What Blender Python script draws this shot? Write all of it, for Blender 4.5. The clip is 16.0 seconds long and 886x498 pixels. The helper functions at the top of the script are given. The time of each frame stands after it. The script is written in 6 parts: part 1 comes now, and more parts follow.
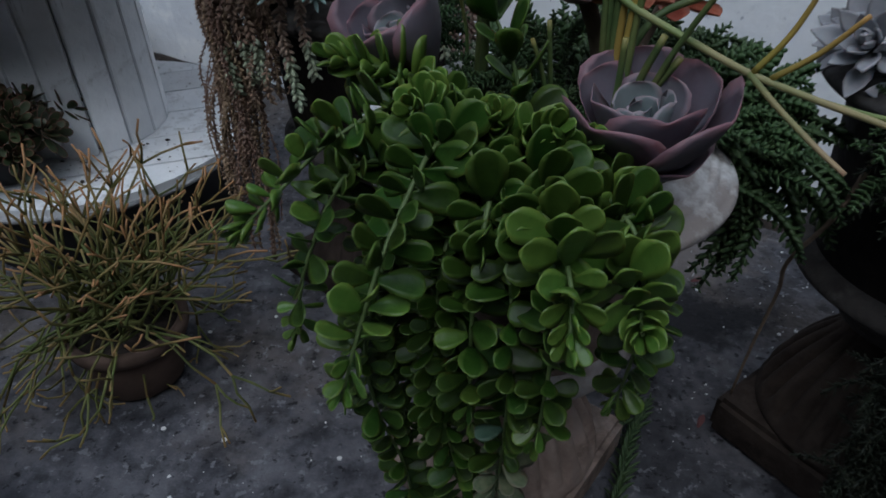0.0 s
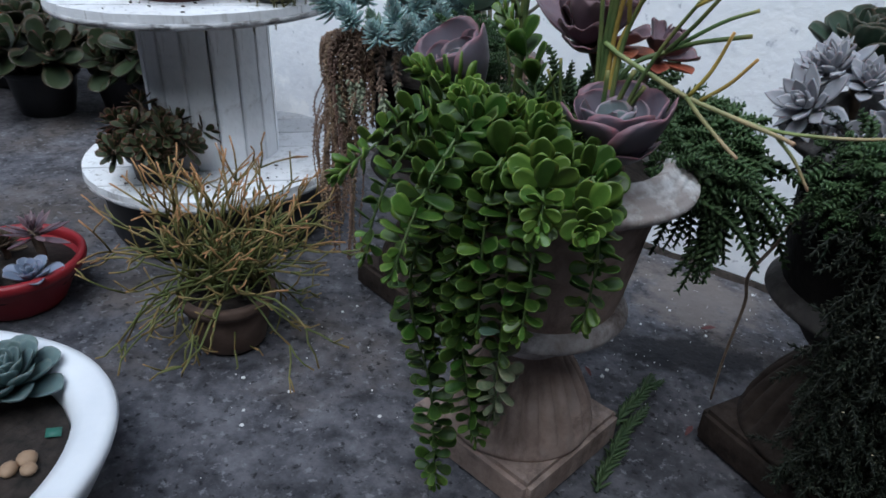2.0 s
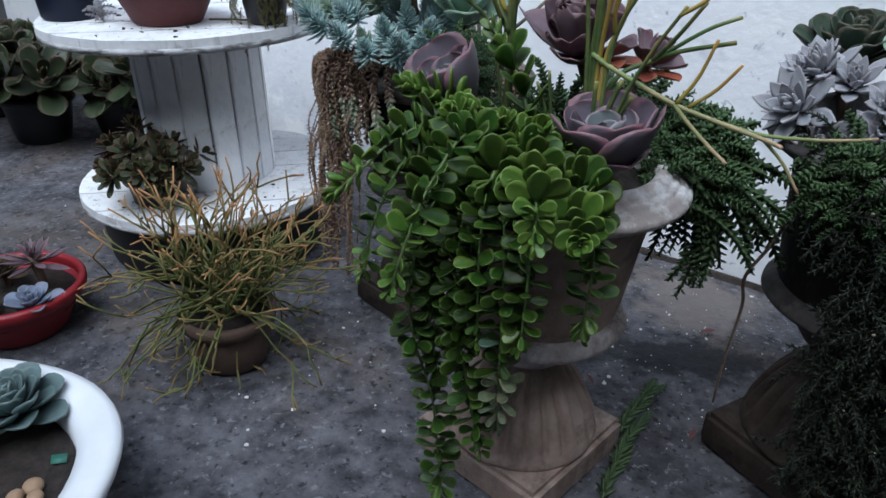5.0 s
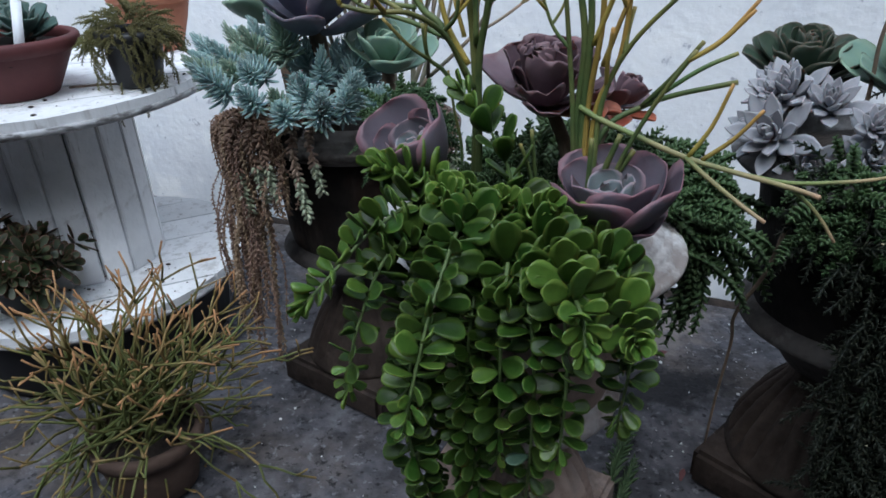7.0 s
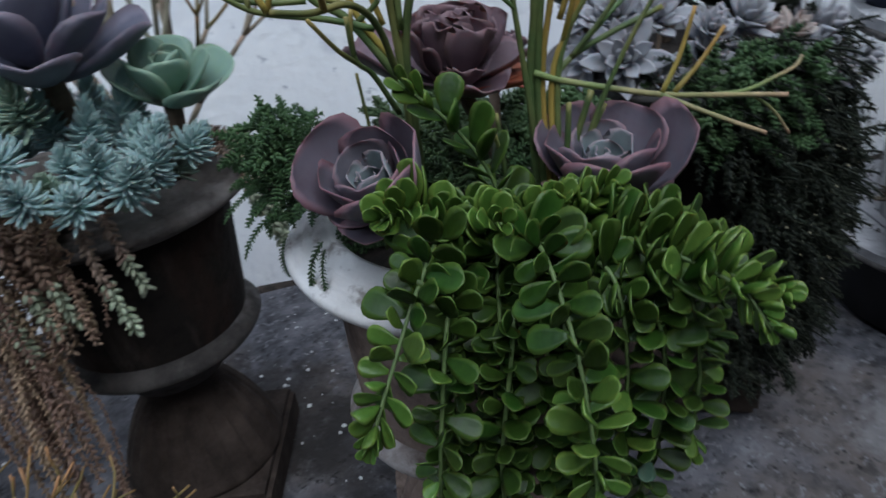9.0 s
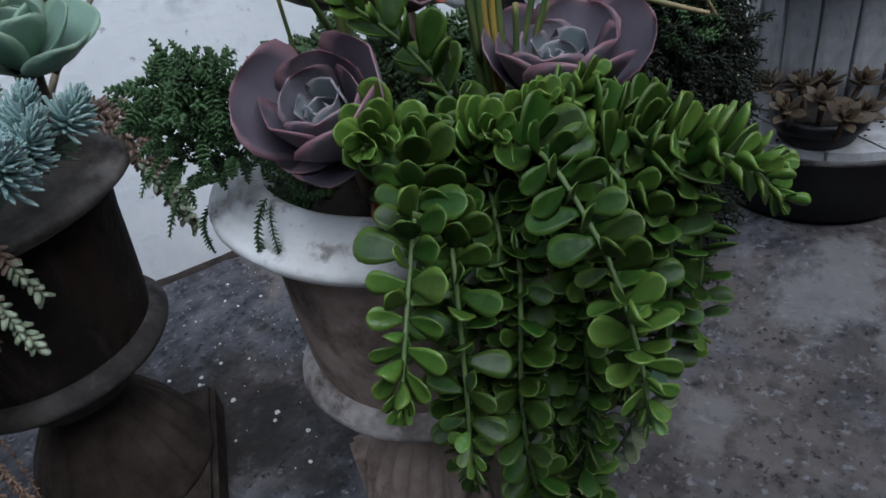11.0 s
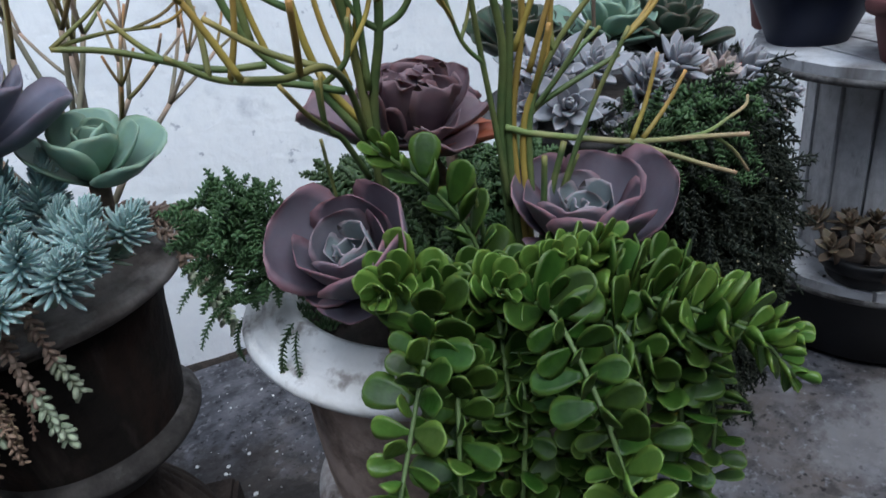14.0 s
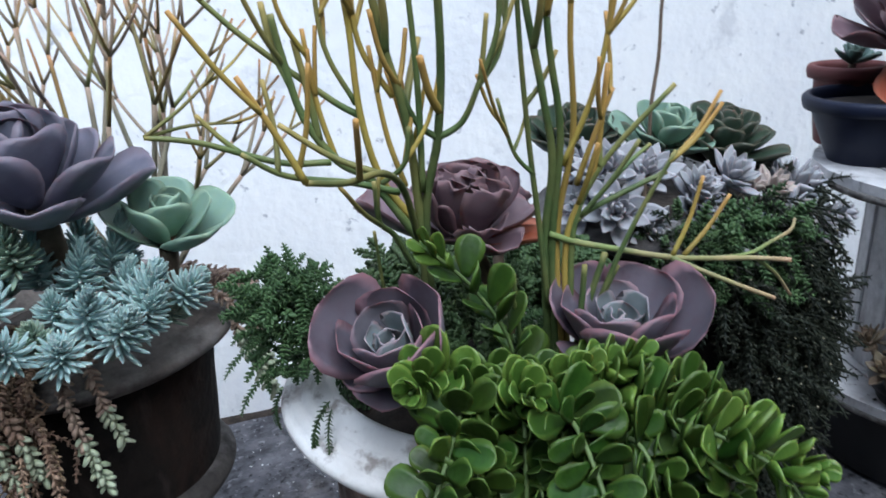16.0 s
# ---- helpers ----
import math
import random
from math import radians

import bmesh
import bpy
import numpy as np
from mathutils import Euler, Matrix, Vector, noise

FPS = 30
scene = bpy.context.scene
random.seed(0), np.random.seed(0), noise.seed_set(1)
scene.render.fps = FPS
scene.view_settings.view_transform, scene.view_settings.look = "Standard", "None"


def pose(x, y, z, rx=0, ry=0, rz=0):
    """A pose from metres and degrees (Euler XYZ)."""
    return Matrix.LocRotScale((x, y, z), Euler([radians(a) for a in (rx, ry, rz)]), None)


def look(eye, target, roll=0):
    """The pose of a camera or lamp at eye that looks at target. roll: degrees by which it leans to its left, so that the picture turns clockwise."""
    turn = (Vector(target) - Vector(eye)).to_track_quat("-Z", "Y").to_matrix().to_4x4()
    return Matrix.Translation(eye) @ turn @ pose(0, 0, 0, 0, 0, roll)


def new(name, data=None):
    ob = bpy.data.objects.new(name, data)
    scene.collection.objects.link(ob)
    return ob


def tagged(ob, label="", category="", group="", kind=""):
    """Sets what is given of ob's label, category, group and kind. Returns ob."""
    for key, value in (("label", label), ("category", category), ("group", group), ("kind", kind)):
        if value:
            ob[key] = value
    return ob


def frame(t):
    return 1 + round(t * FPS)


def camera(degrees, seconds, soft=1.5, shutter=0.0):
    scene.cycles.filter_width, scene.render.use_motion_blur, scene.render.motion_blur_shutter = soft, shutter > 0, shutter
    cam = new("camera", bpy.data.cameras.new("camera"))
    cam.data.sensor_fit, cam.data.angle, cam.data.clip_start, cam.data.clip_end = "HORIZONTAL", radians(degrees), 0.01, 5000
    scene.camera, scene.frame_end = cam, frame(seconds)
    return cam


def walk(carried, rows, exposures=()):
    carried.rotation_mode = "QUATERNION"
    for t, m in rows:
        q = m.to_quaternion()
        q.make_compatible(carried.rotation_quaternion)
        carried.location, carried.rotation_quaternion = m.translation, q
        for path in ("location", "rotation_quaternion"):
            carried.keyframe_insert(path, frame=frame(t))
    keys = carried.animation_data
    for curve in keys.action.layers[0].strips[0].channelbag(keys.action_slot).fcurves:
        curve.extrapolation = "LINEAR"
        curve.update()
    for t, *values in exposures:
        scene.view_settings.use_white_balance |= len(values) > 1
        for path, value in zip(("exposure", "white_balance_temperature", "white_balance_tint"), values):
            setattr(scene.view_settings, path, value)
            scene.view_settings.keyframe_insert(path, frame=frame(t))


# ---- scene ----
cam = camera(64.5, 16.0, soft=1.6, shutter=0.5)
PATH = [
    (0, (0.0017, -0.0577, 0.7304), (-0.0855, 1.5440, -0.4642), 1.07),
    (0.5, (-0.0150, -0.1341, 0.7367), (-0.0406, 1.5397, -0.3577), 2.88),
    (1, (-0.0150, -0.1975, 0.7328), (-0.0313, 1.5274, -0.2794), 3.52),
    (1.5, (0.0167, -0.2478, 0.7312), (-0.1710, 1.4724, -0.2717), 3.71),
    (2, (0.0652, -0.3030, 0.7366), (-0.2381, 1.4241, -0.2251), 3.97),
    (2.5, (0.0845, -0.3260, 0.7410), (-0.2600, 1.4200, -0.1715), 3.29),
    (3, (0.0896, -0.3261, 0.7391), (-0.2187, 1.4304, -0.1663), 3.73),
    (3.2, (0.0886, -0.3250, 0.7371), (-0.2107, 1.4356, -0.1632), 3.62),
    (5.3, (0.0622, -0.2973, 0.7449), (-0.2362, 1.4458, -0.1892), 1.54),
    (5.5, (0.0564, -0.2852, 0.7504), (-0.2117, 1.4793, -0.1521), 1.17),
    (6, (0.0275, -0.2442, 0.7547), (-0.1613, 1.5363, -0.1365), 0.64),
    (6.5, (-0.0126, -0.2056, 0.7547), (-0.1291, 1.5840, -0.1305), 0.02),
    (7, (-0.0532, -0.1823, 0.7580), (-0.0005, 1.6044, -0.1391), -0.85),
    (7.5, (-0.0880, -0.1662, 0.7601), (-0.0093, 1.6092, -0.1574), -2.49),
    (8, (-0.1538, -0.0843, 0.7575), (0.2021, 1.6315, -0.2066), -5.87),
    (8.5, (-0.2181, -0.0168, 0.7593), (0.4319, 1.6073, -0.2101), -4.95),
    (9, (-0.2856, 0.0421, 0.7527), (0.7133, 1.4525, -0.2538), -7.23),
    (9.5, (-0.3304, 0.0833, 0.7436), (0.8915, 1.3120, -0.2549), -6.06),
    (10, (-0.3367, 0.1021, 0.7333), (0.9693, 1.2042, -0.3058), -7.54),
    (10.2, (-0.3343, 0.1103, 0.7286), (0.9573, 1.1724, -0.3685), -8.22),
    (12.3, (-0.3132, 0.1306, 0.7128), (0.8907, 1.2379, -0.4380), -10.98),
    (12.5, (-0.3157, 0.1211, 0.7224), (0.8930, 1.2912, -0.3593), -10.96),
    (13, (-0.3120, 0.1184, 0.7345), (0.9239, 1.3378, -0.2585), -9.18),
    (13.5, (-0.3044, 0.1116, 0.7464), (0.9167, 1.3685, -0.2176), -8.90),
    (14, (-0.3006, 0.1071, 0.7533), (0.9464, 1.3755, -0.1610), -7.70),
    (14.5, (-0.2970, 0.0977, 0.7590), (0.9693, 1.3753, -0.1152), -7.40),
    (15, (-0.2974, 0.0902, 0.7677), (1.0153, 1.3705, -0.0308), -6.62),
    (15.5, (-0.3086, 0.0883, 0.7745), (0.9613, 1.4303, 0.0090), -5.30),
    (16, (-0.3026, 0.0908, 0.7818), (0.9079, 1.5060, 0.0526), -3.74),
]
EXPOSURES = [(0, -0.55), (0.5, -0.23), (1.5, 0.15), (3, 0.49), (5.5, 0.42), (7, 0.34), (8, 0.13), (9, 0.13), (10, 0.19), (12.5, 0.17), (13.5, 0.39), (14.5, 0.57), (15, 0.65), (16, 0.9)]
walk(cam, [(t, look(eye, target, roll)) for t, eye, target, roll in PATH], EXPOSURES)

# ---- light ----
world = bpy.data.worlds.new("sky")
scene.world = world
world.use_nodes = True
wn = world.node_tree.nodes
sky = wn.new("ShaderNodeTexSky")
sky.sky_type = "NISHITA"
sky.sun_disc = False
sky.sun_elevation, sky.sun_rotation = radians(58), radians(196)
sky.air_density, sky.dust_density, sky.ozone_density = 1.0, 3.0, 1.5
world.node_tree.links.new(sky.outputs[0], wn["Background"].inputs[0])
wn["Background"].inputs[1].default_value = 0.095
sun = new("sun", bpy.data.lights.new("sun", "SUN"))
sun.data.energy, sun.data.angle, sun.data.color = 3.45, radians(62), (0.69, 0.838, 1.0)
sun.matrix_world = look((-0.6, -1.6, 3.5), (0, 0.5, 0))

# ---- materials ----


def mat(name, dark, light, rough=0.7, size=20.0, detail=6.0, bump=0.0, bump_size=None, metal=0.0, vary=0.0, spec=0.5, coat=0.0, stain=None, stain_size=3.0, stain_at=0.55, sss=0.0):
    """A procedural surface: two colours mixed by noise, an optional larger stain, relief and a tint per object."""
    m = bpy.data.materials.new(name)
    m.use_nodes = True
    n, ln = m.node_tree.nodes, m.node_tree.links
    b = n["Principled BSDF"]
    tc = n.new("ShaderNodeTexCoord")
    no = n.new("ShaderNodeTexNoise")
    no.inputs["Scale"].default_value, no.inputs["Detail"].default_value, no.inputs["Roughness"].default_value = size, detail, 0.65
    ln.new(tc.outputs["Object"], no.inputs["Vector"])
    ramp = n.new("ShaderNodeValToRGB")
    ramp.color_ramp.elements[0].position, ramp.color_ramp.elements[1].position = 0.33, 0.67
    ramp.color_ramp.elements[0].color, ramp.color_ramp.elements[1].color = (*dark, 1), (*light, 1)
    ln.new(no.outputs["Fac"], ramp.inputs[0])
    col = ramp.outputs[0]
    if stain:
        ns = n.new("ShaderNodeTexNoise")
        ns.inputs["Scale"].default_value, ns.inputs["Detail"].default_value = stain_size, 8
        ns.inputs["Roughness"].default_value = 0.7
        ln.new(tc.outputs["Object"], ns.inputs["Vector"])
        r2 = n.new("ShaderNodeValToRGB")
        r2.color_ramp.elements[0].position, r2.color_ramp.elements[1].position = stain_at - 0.06, stain_at + 0.1
        ln.new(ns.outputs["Fac"], r2.inputs[0])
        mx = n.new("ShaderNodeMix")
        mx.data_type = "RGBA"
        mx.inputs["B"].default_value = (*stain, 1)
        ln.new(r2.outputs[0], mx.inputs["Factor"])
        ln.new(col, mx.inputs["A"])
        col = mx.outputs["Result"]
    if vary:
        oi = n.new("ShaderNodeObjectInfo")
        hs = n.new("ShaderNodeHueSaturation")
        for key, lo, hi in (("Value", 1 - vary, 1 + vary), ("Hue", 0.5 - vary * 0.06, 0.5 + vary * 0.06)):
            mr = n.new("ShaderNodeMapRange")
            mr.inputs["To Min"].default_value, mr.inputs["To Max"].default_value = lo, hi
            ln.new(oi.outputs["Random"], mr.inputs["Value"])
            ln.new(mr.outputs[0], hs.inputs[key])
        ln.new(col, hs.inputs["Color"])
        col = hs.outputs[0]
    ln.new(col, b.inputs["Base Color"])
    b.inputs["Roughness"].default_value, b.inputs["Metallic"].default_value = rough, metal
    b.inputs["Specular IOR Level"].default_value = spec
    b.inputs["Coat Weight"].default_value = coat
    if sss:
        b.inputs["Subsurface Weight"].default_value, b.inputs["Subsurface Scale"].default_value = sss, 0.004
    if bump:
        nb = n.new("ShaderNodeTexNoise")
        nb.inputs["Scale"].default_value, nb.inputs["Detail"].default_value = bump_size or size * 2, 6
        ln.new(tc.outputs["Object"], nb.inputs["Vector"])
        bp = n.new("ShaderNodeBump")
        bp.inputs["Strength"].default_value, bp.inputs["Distance"].default_value = bump, 0.004
        ln.new(nb.outputs["Fac"], bp.inputs["Height"])
        ln.new(bp.outputs[0], b.inputs["Normal"])
    return m


M = {}


def layer(m, colour, size, lo, hi, detail=8.0, shift=0.0, strength=1.0, drawn=1.0):
    """Lay patches of another colour over a material, where a noise of its own passes from lo to hi."""
    n, ln = m.node_tree.nodes, m.node_tree.links
    b = n["Principled BSDF"]
    src = b.inputs["Base Color"].links[0].from_socket
    tc = n.new("ShaderNodeTexCoord")
    mp = n.new("ShaderNodeMapping")
    mp.inputs["Location"].default_value = (shift, shift * 0.7, shift * 0.3)
    mp.inputs["Scale"].default_value = (1, 1, drawn)
    ln.new(tc.outputs["Object"], mp.inputs["Vector"])
    no = n.new("ShaderNodeTexNoise")
    no.inputs["Scale"].default_value, no.inputs["Detail"].default_value, no.inputs["Roughness"].default_value = size, detail, 0.62
    ln.new(mp.outputs[0], no.inputs["Vector"])
    mr = n.new("ShaderNodeMapRange")
    mr.inputs["From Min"].default_value, mr.inputs["From Max"].default_value, mr.inputs["To Max"].default_value = lo, hi, strength
    ln.new(no.outputs["Fac"], mr.inputs["Value"])
    mx = n.new("ShaderNodeMix")
    mx.data_type = "RGBA"
    mx.inputs["B"].default_value = (*colour, 1)
    ln.new(mr.outputs[0], mx.inputs["Factor"])
    ln.new(src, mx.inputs["A"])
    ln.new(mx.outputs["Result"], b.inputs["Base Color"])
    return m


M["floor"] = mat("old_concrete", (0.042, 0.042, 0.050), (0.16, 0.158, 0.175), 0.92, 18, 15, 1.0, 70)
layer(M["floor"], (0.125, 0.103, 0.090), 3.0, 0.47, 0.6, 10, 4.0, 0.7)
layer(M["floor"], (0.018, 0.018, 0.021), 4.5, 0.47, 0.66, 14, 9.0, 0.6)
layer(M["floor"], (0.018, 0.018, 0.020), 30, 0.50, 0.66, 14, 2.0, 0.6)
layer(M["floor"], (0.23, 0.23, 0.25), 70, 0.58, 0.66, 5, 5.0, 0.6)
layer(M["floor"], (0.010, 0.010, 0.011), 75, 0.58, 0.66, 6, 7.0, 0.8)


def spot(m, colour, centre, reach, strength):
    """One patch of colour with a ragged outline round centre on the floor; reach is its half size in x and y."""
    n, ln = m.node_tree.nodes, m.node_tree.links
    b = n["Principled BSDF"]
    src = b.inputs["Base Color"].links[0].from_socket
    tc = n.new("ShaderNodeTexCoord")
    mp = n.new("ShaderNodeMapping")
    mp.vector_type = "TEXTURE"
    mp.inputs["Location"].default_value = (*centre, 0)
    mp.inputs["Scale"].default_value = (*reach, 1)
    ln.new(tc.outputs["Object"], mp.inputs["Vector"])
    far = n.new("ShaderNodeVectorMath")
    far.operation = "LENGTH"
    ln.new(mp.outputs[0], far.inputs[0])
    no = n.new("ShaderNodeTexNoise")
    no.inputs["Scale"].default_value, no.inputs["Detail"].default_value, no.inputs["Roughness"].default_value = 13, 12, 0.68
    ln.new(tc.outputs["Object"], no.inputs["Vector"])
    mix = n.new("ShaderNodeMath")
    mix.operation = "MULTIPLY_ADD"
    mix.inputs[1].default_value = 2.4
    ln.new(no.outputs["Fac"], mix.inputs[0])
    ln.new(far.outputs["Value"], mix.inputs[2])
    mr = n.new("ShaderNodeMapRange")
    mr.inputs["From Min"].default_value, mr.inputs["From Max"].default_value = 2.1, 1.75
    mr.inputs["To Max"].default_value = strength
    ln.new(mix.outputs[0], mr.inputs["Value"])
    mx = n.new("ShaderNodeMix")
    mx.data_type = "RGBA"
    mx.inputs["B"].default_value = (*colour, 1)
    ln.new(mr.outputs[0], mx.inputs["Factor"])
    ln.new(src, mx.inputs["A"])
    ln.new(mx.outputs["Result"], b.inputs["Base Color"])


spot(M["floor"], (0.185, 0.16, 0.15), (0.37, 0.99), (0.18, 0.14), 0.75)
# darker patches behind and between the urns
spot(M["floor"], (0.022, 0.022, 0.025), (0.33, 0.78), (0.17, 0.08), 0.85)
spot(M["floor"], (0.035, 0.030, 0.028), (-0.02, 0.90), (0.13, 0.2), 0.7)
# paler patches in front of the urns
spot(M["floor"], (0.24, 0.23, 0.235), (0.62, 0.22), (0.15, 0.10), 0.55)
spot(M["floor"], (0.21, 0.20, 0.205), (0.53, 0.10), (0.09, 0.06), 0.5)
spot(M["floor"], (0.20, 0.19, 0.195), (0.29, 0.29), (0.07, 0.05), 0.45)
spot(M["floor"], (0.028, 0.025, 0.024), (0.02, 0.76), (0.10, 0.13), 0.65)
M["wall"] = mat("whitewash", (0.82, 0.84, 0.88), (0.91, 0.925, 0.94), 0.85, 5, 10, 0.7, 48)
layer(M["wall"], (0.66, 0.69, 0.75), 2.4, 0.52, 0.72, 10, 1.0, 0.7)
layer(M["wall"], (0.93, 0.94, 0.95), 9, 0.55, 0.66, 8, 3.0, 0.8)
layer(M["wall"], (0.33, 0.35, 0.41), 34, 0.635, 0.69, 8, 6.0, 0.75)
layer(M["wall"], (0.55, 0.57, 0.62), 11, 0.60, 0.70, 12, 8.0, 0.5)
# for the unseen walls; kept dark so that they bounce little light
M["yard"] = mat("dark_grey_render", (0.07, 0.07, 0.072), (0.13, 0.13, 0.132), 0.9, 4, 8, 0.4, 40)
M["urn_ring"] = mat("half_worn_white_paint", (0.22, 0.18, 0.165), (0.58, 0.54, 0.53), 0.88, 15, 10, 0.8, 70, stain=(0.09, 0.062, 0.05), stain_size=12, stain_at=0.54)
M["urn"] = mat("cast_concrete", (0.205, 0.145, 0.12), (0.43, 0.325, 0.278), 0.92, 16, 10, 0.8, 80, stain=(0.085, 0.058, 0.047), stain_size=9, stain_at=0.57)
M["urn_white"] = mat("worn_white_paint", (0.60, 0.585, 0.57), (0.84, 0.83, 0.83), 0.85, 11, 10, 0.7, 70)
layer(M["urn_white"], (0.24, 0.195, 0.175), 14, 0.50, 0.66, 12, 2.0, 0.75)
layer(M["urn_white"], (0.14, 0.10, 0.085), 38, 0.55, 0.66, 10, 5.0, 0.7)
spot(M["urn_white"], (0.25, 0.195, 0.172), (-0.03, -0.15), (0.14, 0.11), 0.8)
# streaked concrete; the shade on the urn's front is in its dark base
M["urn_dark"] = mat("dark_streaked_concrete", (0.011, 0.0088, 0.008), (0.033, 0.026, 0.022), 0.92, 16, 10, 0.8, 80, stain=(0.009, 0.0075, 0.007), stain_size=8)
layer(M["urn_dark"], (0.05, 0.036, 0.03), 14, 0.57, 0.70, 10, 4.0, 0.7)
layer(M["urn_dark"], (0.085, 0.066, 0.057), 22, 0.56, 0.72, 10, 8.0, 0.75, 0.22)
layer(M["urn_dark"], (0.055, 0.030, 0.022), 9, 0.52, 0.68, 8, 1.5, 0.7, 0.5)
layer(M["urn"], (0.30, 0.25, 0.23), 20, 0.56, 0.70, 10, 3.0, 0.6, 0.25)
layer(M["urn"], (0.06, 0.042, 0.035), 16, 0.56, 0.70, 10, 6.0, 0.7, 0.3)
# near-black colour that holds the shade on urn C
M["urn_black"] = mat("shade_black_concrete", (0.006, 0.0052, 0.005), (0.018, 0.0145, 0.013), 0.92, 16, 10, 0.8, 80)
# dirty feet of urns B and C, coloured darker for the dim light there
M["urn_foot"] = mat("dirty_shaded_concrete", (0.022, 0.016, 0.0135), (0.075, 0.056, 0.047), 0.92, 16, 10, 0.8, 80, stain=(0.02, 0.014, 0.012), stain_size=9, stain_at=0.53)
M["urn_band"] = mat("dark_grey_band", (0.02, 0.017, 0.016), (0.085, 0.075, 0.07), 0.9, 18, 10, 0.8, 80)
layer(M["urn_band"], (0.20, 0.185, 0.18), 16, 0.54, 0.68, 10, 3.0, 0.6)
M["urn_dull_rim"] = mat("dark_patchy_white_rim", (0.03, 0.027, 0.026), (0.17, 0.16, 0.16), 0.9, 12, 10, 0.8, 80)
layer(M["urn_dull_rim"], (0.42, 0.41, 0.41), 9, 0.53, 0.64, 9, 2.5, 0.8)
M["urn_grey"] = mat("grimy_rim", (0.09, 0.076, 0.07), (0.25, 0.22, 0.205), 0.9, 18, 10, 0.8, 80, stain=(0.014, 0.011, 0.010), stain_size=10)
layer(M["urn_grey"], (0.30, 0.275, 0.265), 16, 0.50, 0.64, 8, 3.0, 0.75)
M["spool"] = mat("whitewashed_wood", (0.72, 0.73, 0.75), (0.87, 0.88, 0.90), 0.75, 12, 10, 0.6, 45, stain=(0.24, 0.215, 0.20), stain_size=9, stain_at=0.66, vary=0.08)
layer(M["spool"], (0.33, 0.31, 0.30), 42, 0.54, 0.68, 8, 3.0, 0.5, 0.1)
layer(M["spool"], (0.12, 0.105, 0.095), 90, 0.62, 0.68, 6, 5.0, 0.6, 0.08)
M["spool_edge"] = mat("peeling_wood_edge", (0.30, 0.30, 0.31), (0.62, 0.62, 0.64), 0.85, 14, 10, 0.8, 50)
layer(M["spool_edge"], (0.07, 0.06, 0.054), 26, 0.50, 0.60, 12, 1.0, 0.8, 3.0)
# dirty paint, greyed further for the shade that lies on the second drum
M["spool_old"] = mat("dirty_shaded_paint", (0.34, 0.335, 0.345), (0.60, 0.60, 0.625), 0.85, 14, 10, 0.6, 60)
layer(M["spool_old"], (0.12, 0.10, 0.09), 10, 0.54, 0.68, 12, 3.0, 0.8, 0.25)
layer(M["spool_old"], (0.055, 0.045, 0.04), 24, 0.58, 0.68, 12, 7.0, 0.8, 0.3)
M["spool_old_edge"] = mat("bare_rough_edge", (0.06, 0.05, 0.046), (0.30, 0.285, 0.28), 0.9, 20, 12, 1.2, 50, stain=(0.03, 0.024, 0.02), stain_size=14, stain_at=0.52)
for key in ("urn", "urn_dull_rim", "urn_dark", "urn_black", "urn_foot", "urn_grey", "floor"):
    M[key].node_tree.nodes["Principled BSDF"].inputs["Specular IOR Level"].default_value = 0.2
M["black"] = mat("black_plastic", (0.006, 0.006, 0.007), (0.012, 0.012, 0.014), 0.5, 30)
M["navy"] = mat("navy_plastic", (0.004, 0.007, 0.022), (0.008, 0.013, 0.034), 0.55, 20, spec=0.3)
M["terra"] = mat("terracotta", (0.085, 0.020, 0.021), (0.125, 0.033, 0.033), 0.7, 18, bump=0.1)
M["terra_light"] = mat("orange_terracotta", (0.38, 0.135, 0.075), (0.47, 0.185, 0.105), 0.75, 18, bump=0.1)
M["red"] = mat("red_plastic", (0.22, 0.010, 0.016), (0.30, 0.018, 0.025), 0.45, 20)
M["white_bowl"] = mat("white_glaze", (0.74, 0.77, 0.81), (0.84, 0.86, 0.89), 0.45, 8, bump=0.15, bump_size=14)
M["soil"] = mat("potting_soil", (0.012, 0.009, 0.007), (0.045, 0.032, 0.026), 0.95, 60, bump=1.0, bump_size=90)
M["clay"] = mat("weathered_clay", (0.075, 0.045, 0.034), (0.15, 0.095, 0.072), 0.92, 14, bump=0.4)

# ---- helpers for meshes ----


def link_mesh(name, bm, material, smooth=True):
    bmesh.ops.recalc_face_normals(bm, faces=bm.faces)
    me = bpy.data.meshes.new(name)
    bm.to_mesh(me)
    bm.free()
    for p in me.polygons:
        p.use_smooth = smooth
    me.materials.append(material)
    return me


def part(name, bm, material, parent, label="", smooth=True):
    ob = new(name, bm if isinstance(bm, bpy.types.Mesh) else link_mesh(name, bm, material, smooth))
    ob.parent = parent
    if label:
        tagged(ob, label)
    return ob


def thing(name, at, label, category, group="", turn=0.0):
    ob = new(name)
    ob.empty_display_size = 0.05
    ob.matrix_basis = pose(*at, 0, 0, turn)
    return tagged(ob, label, category, group)


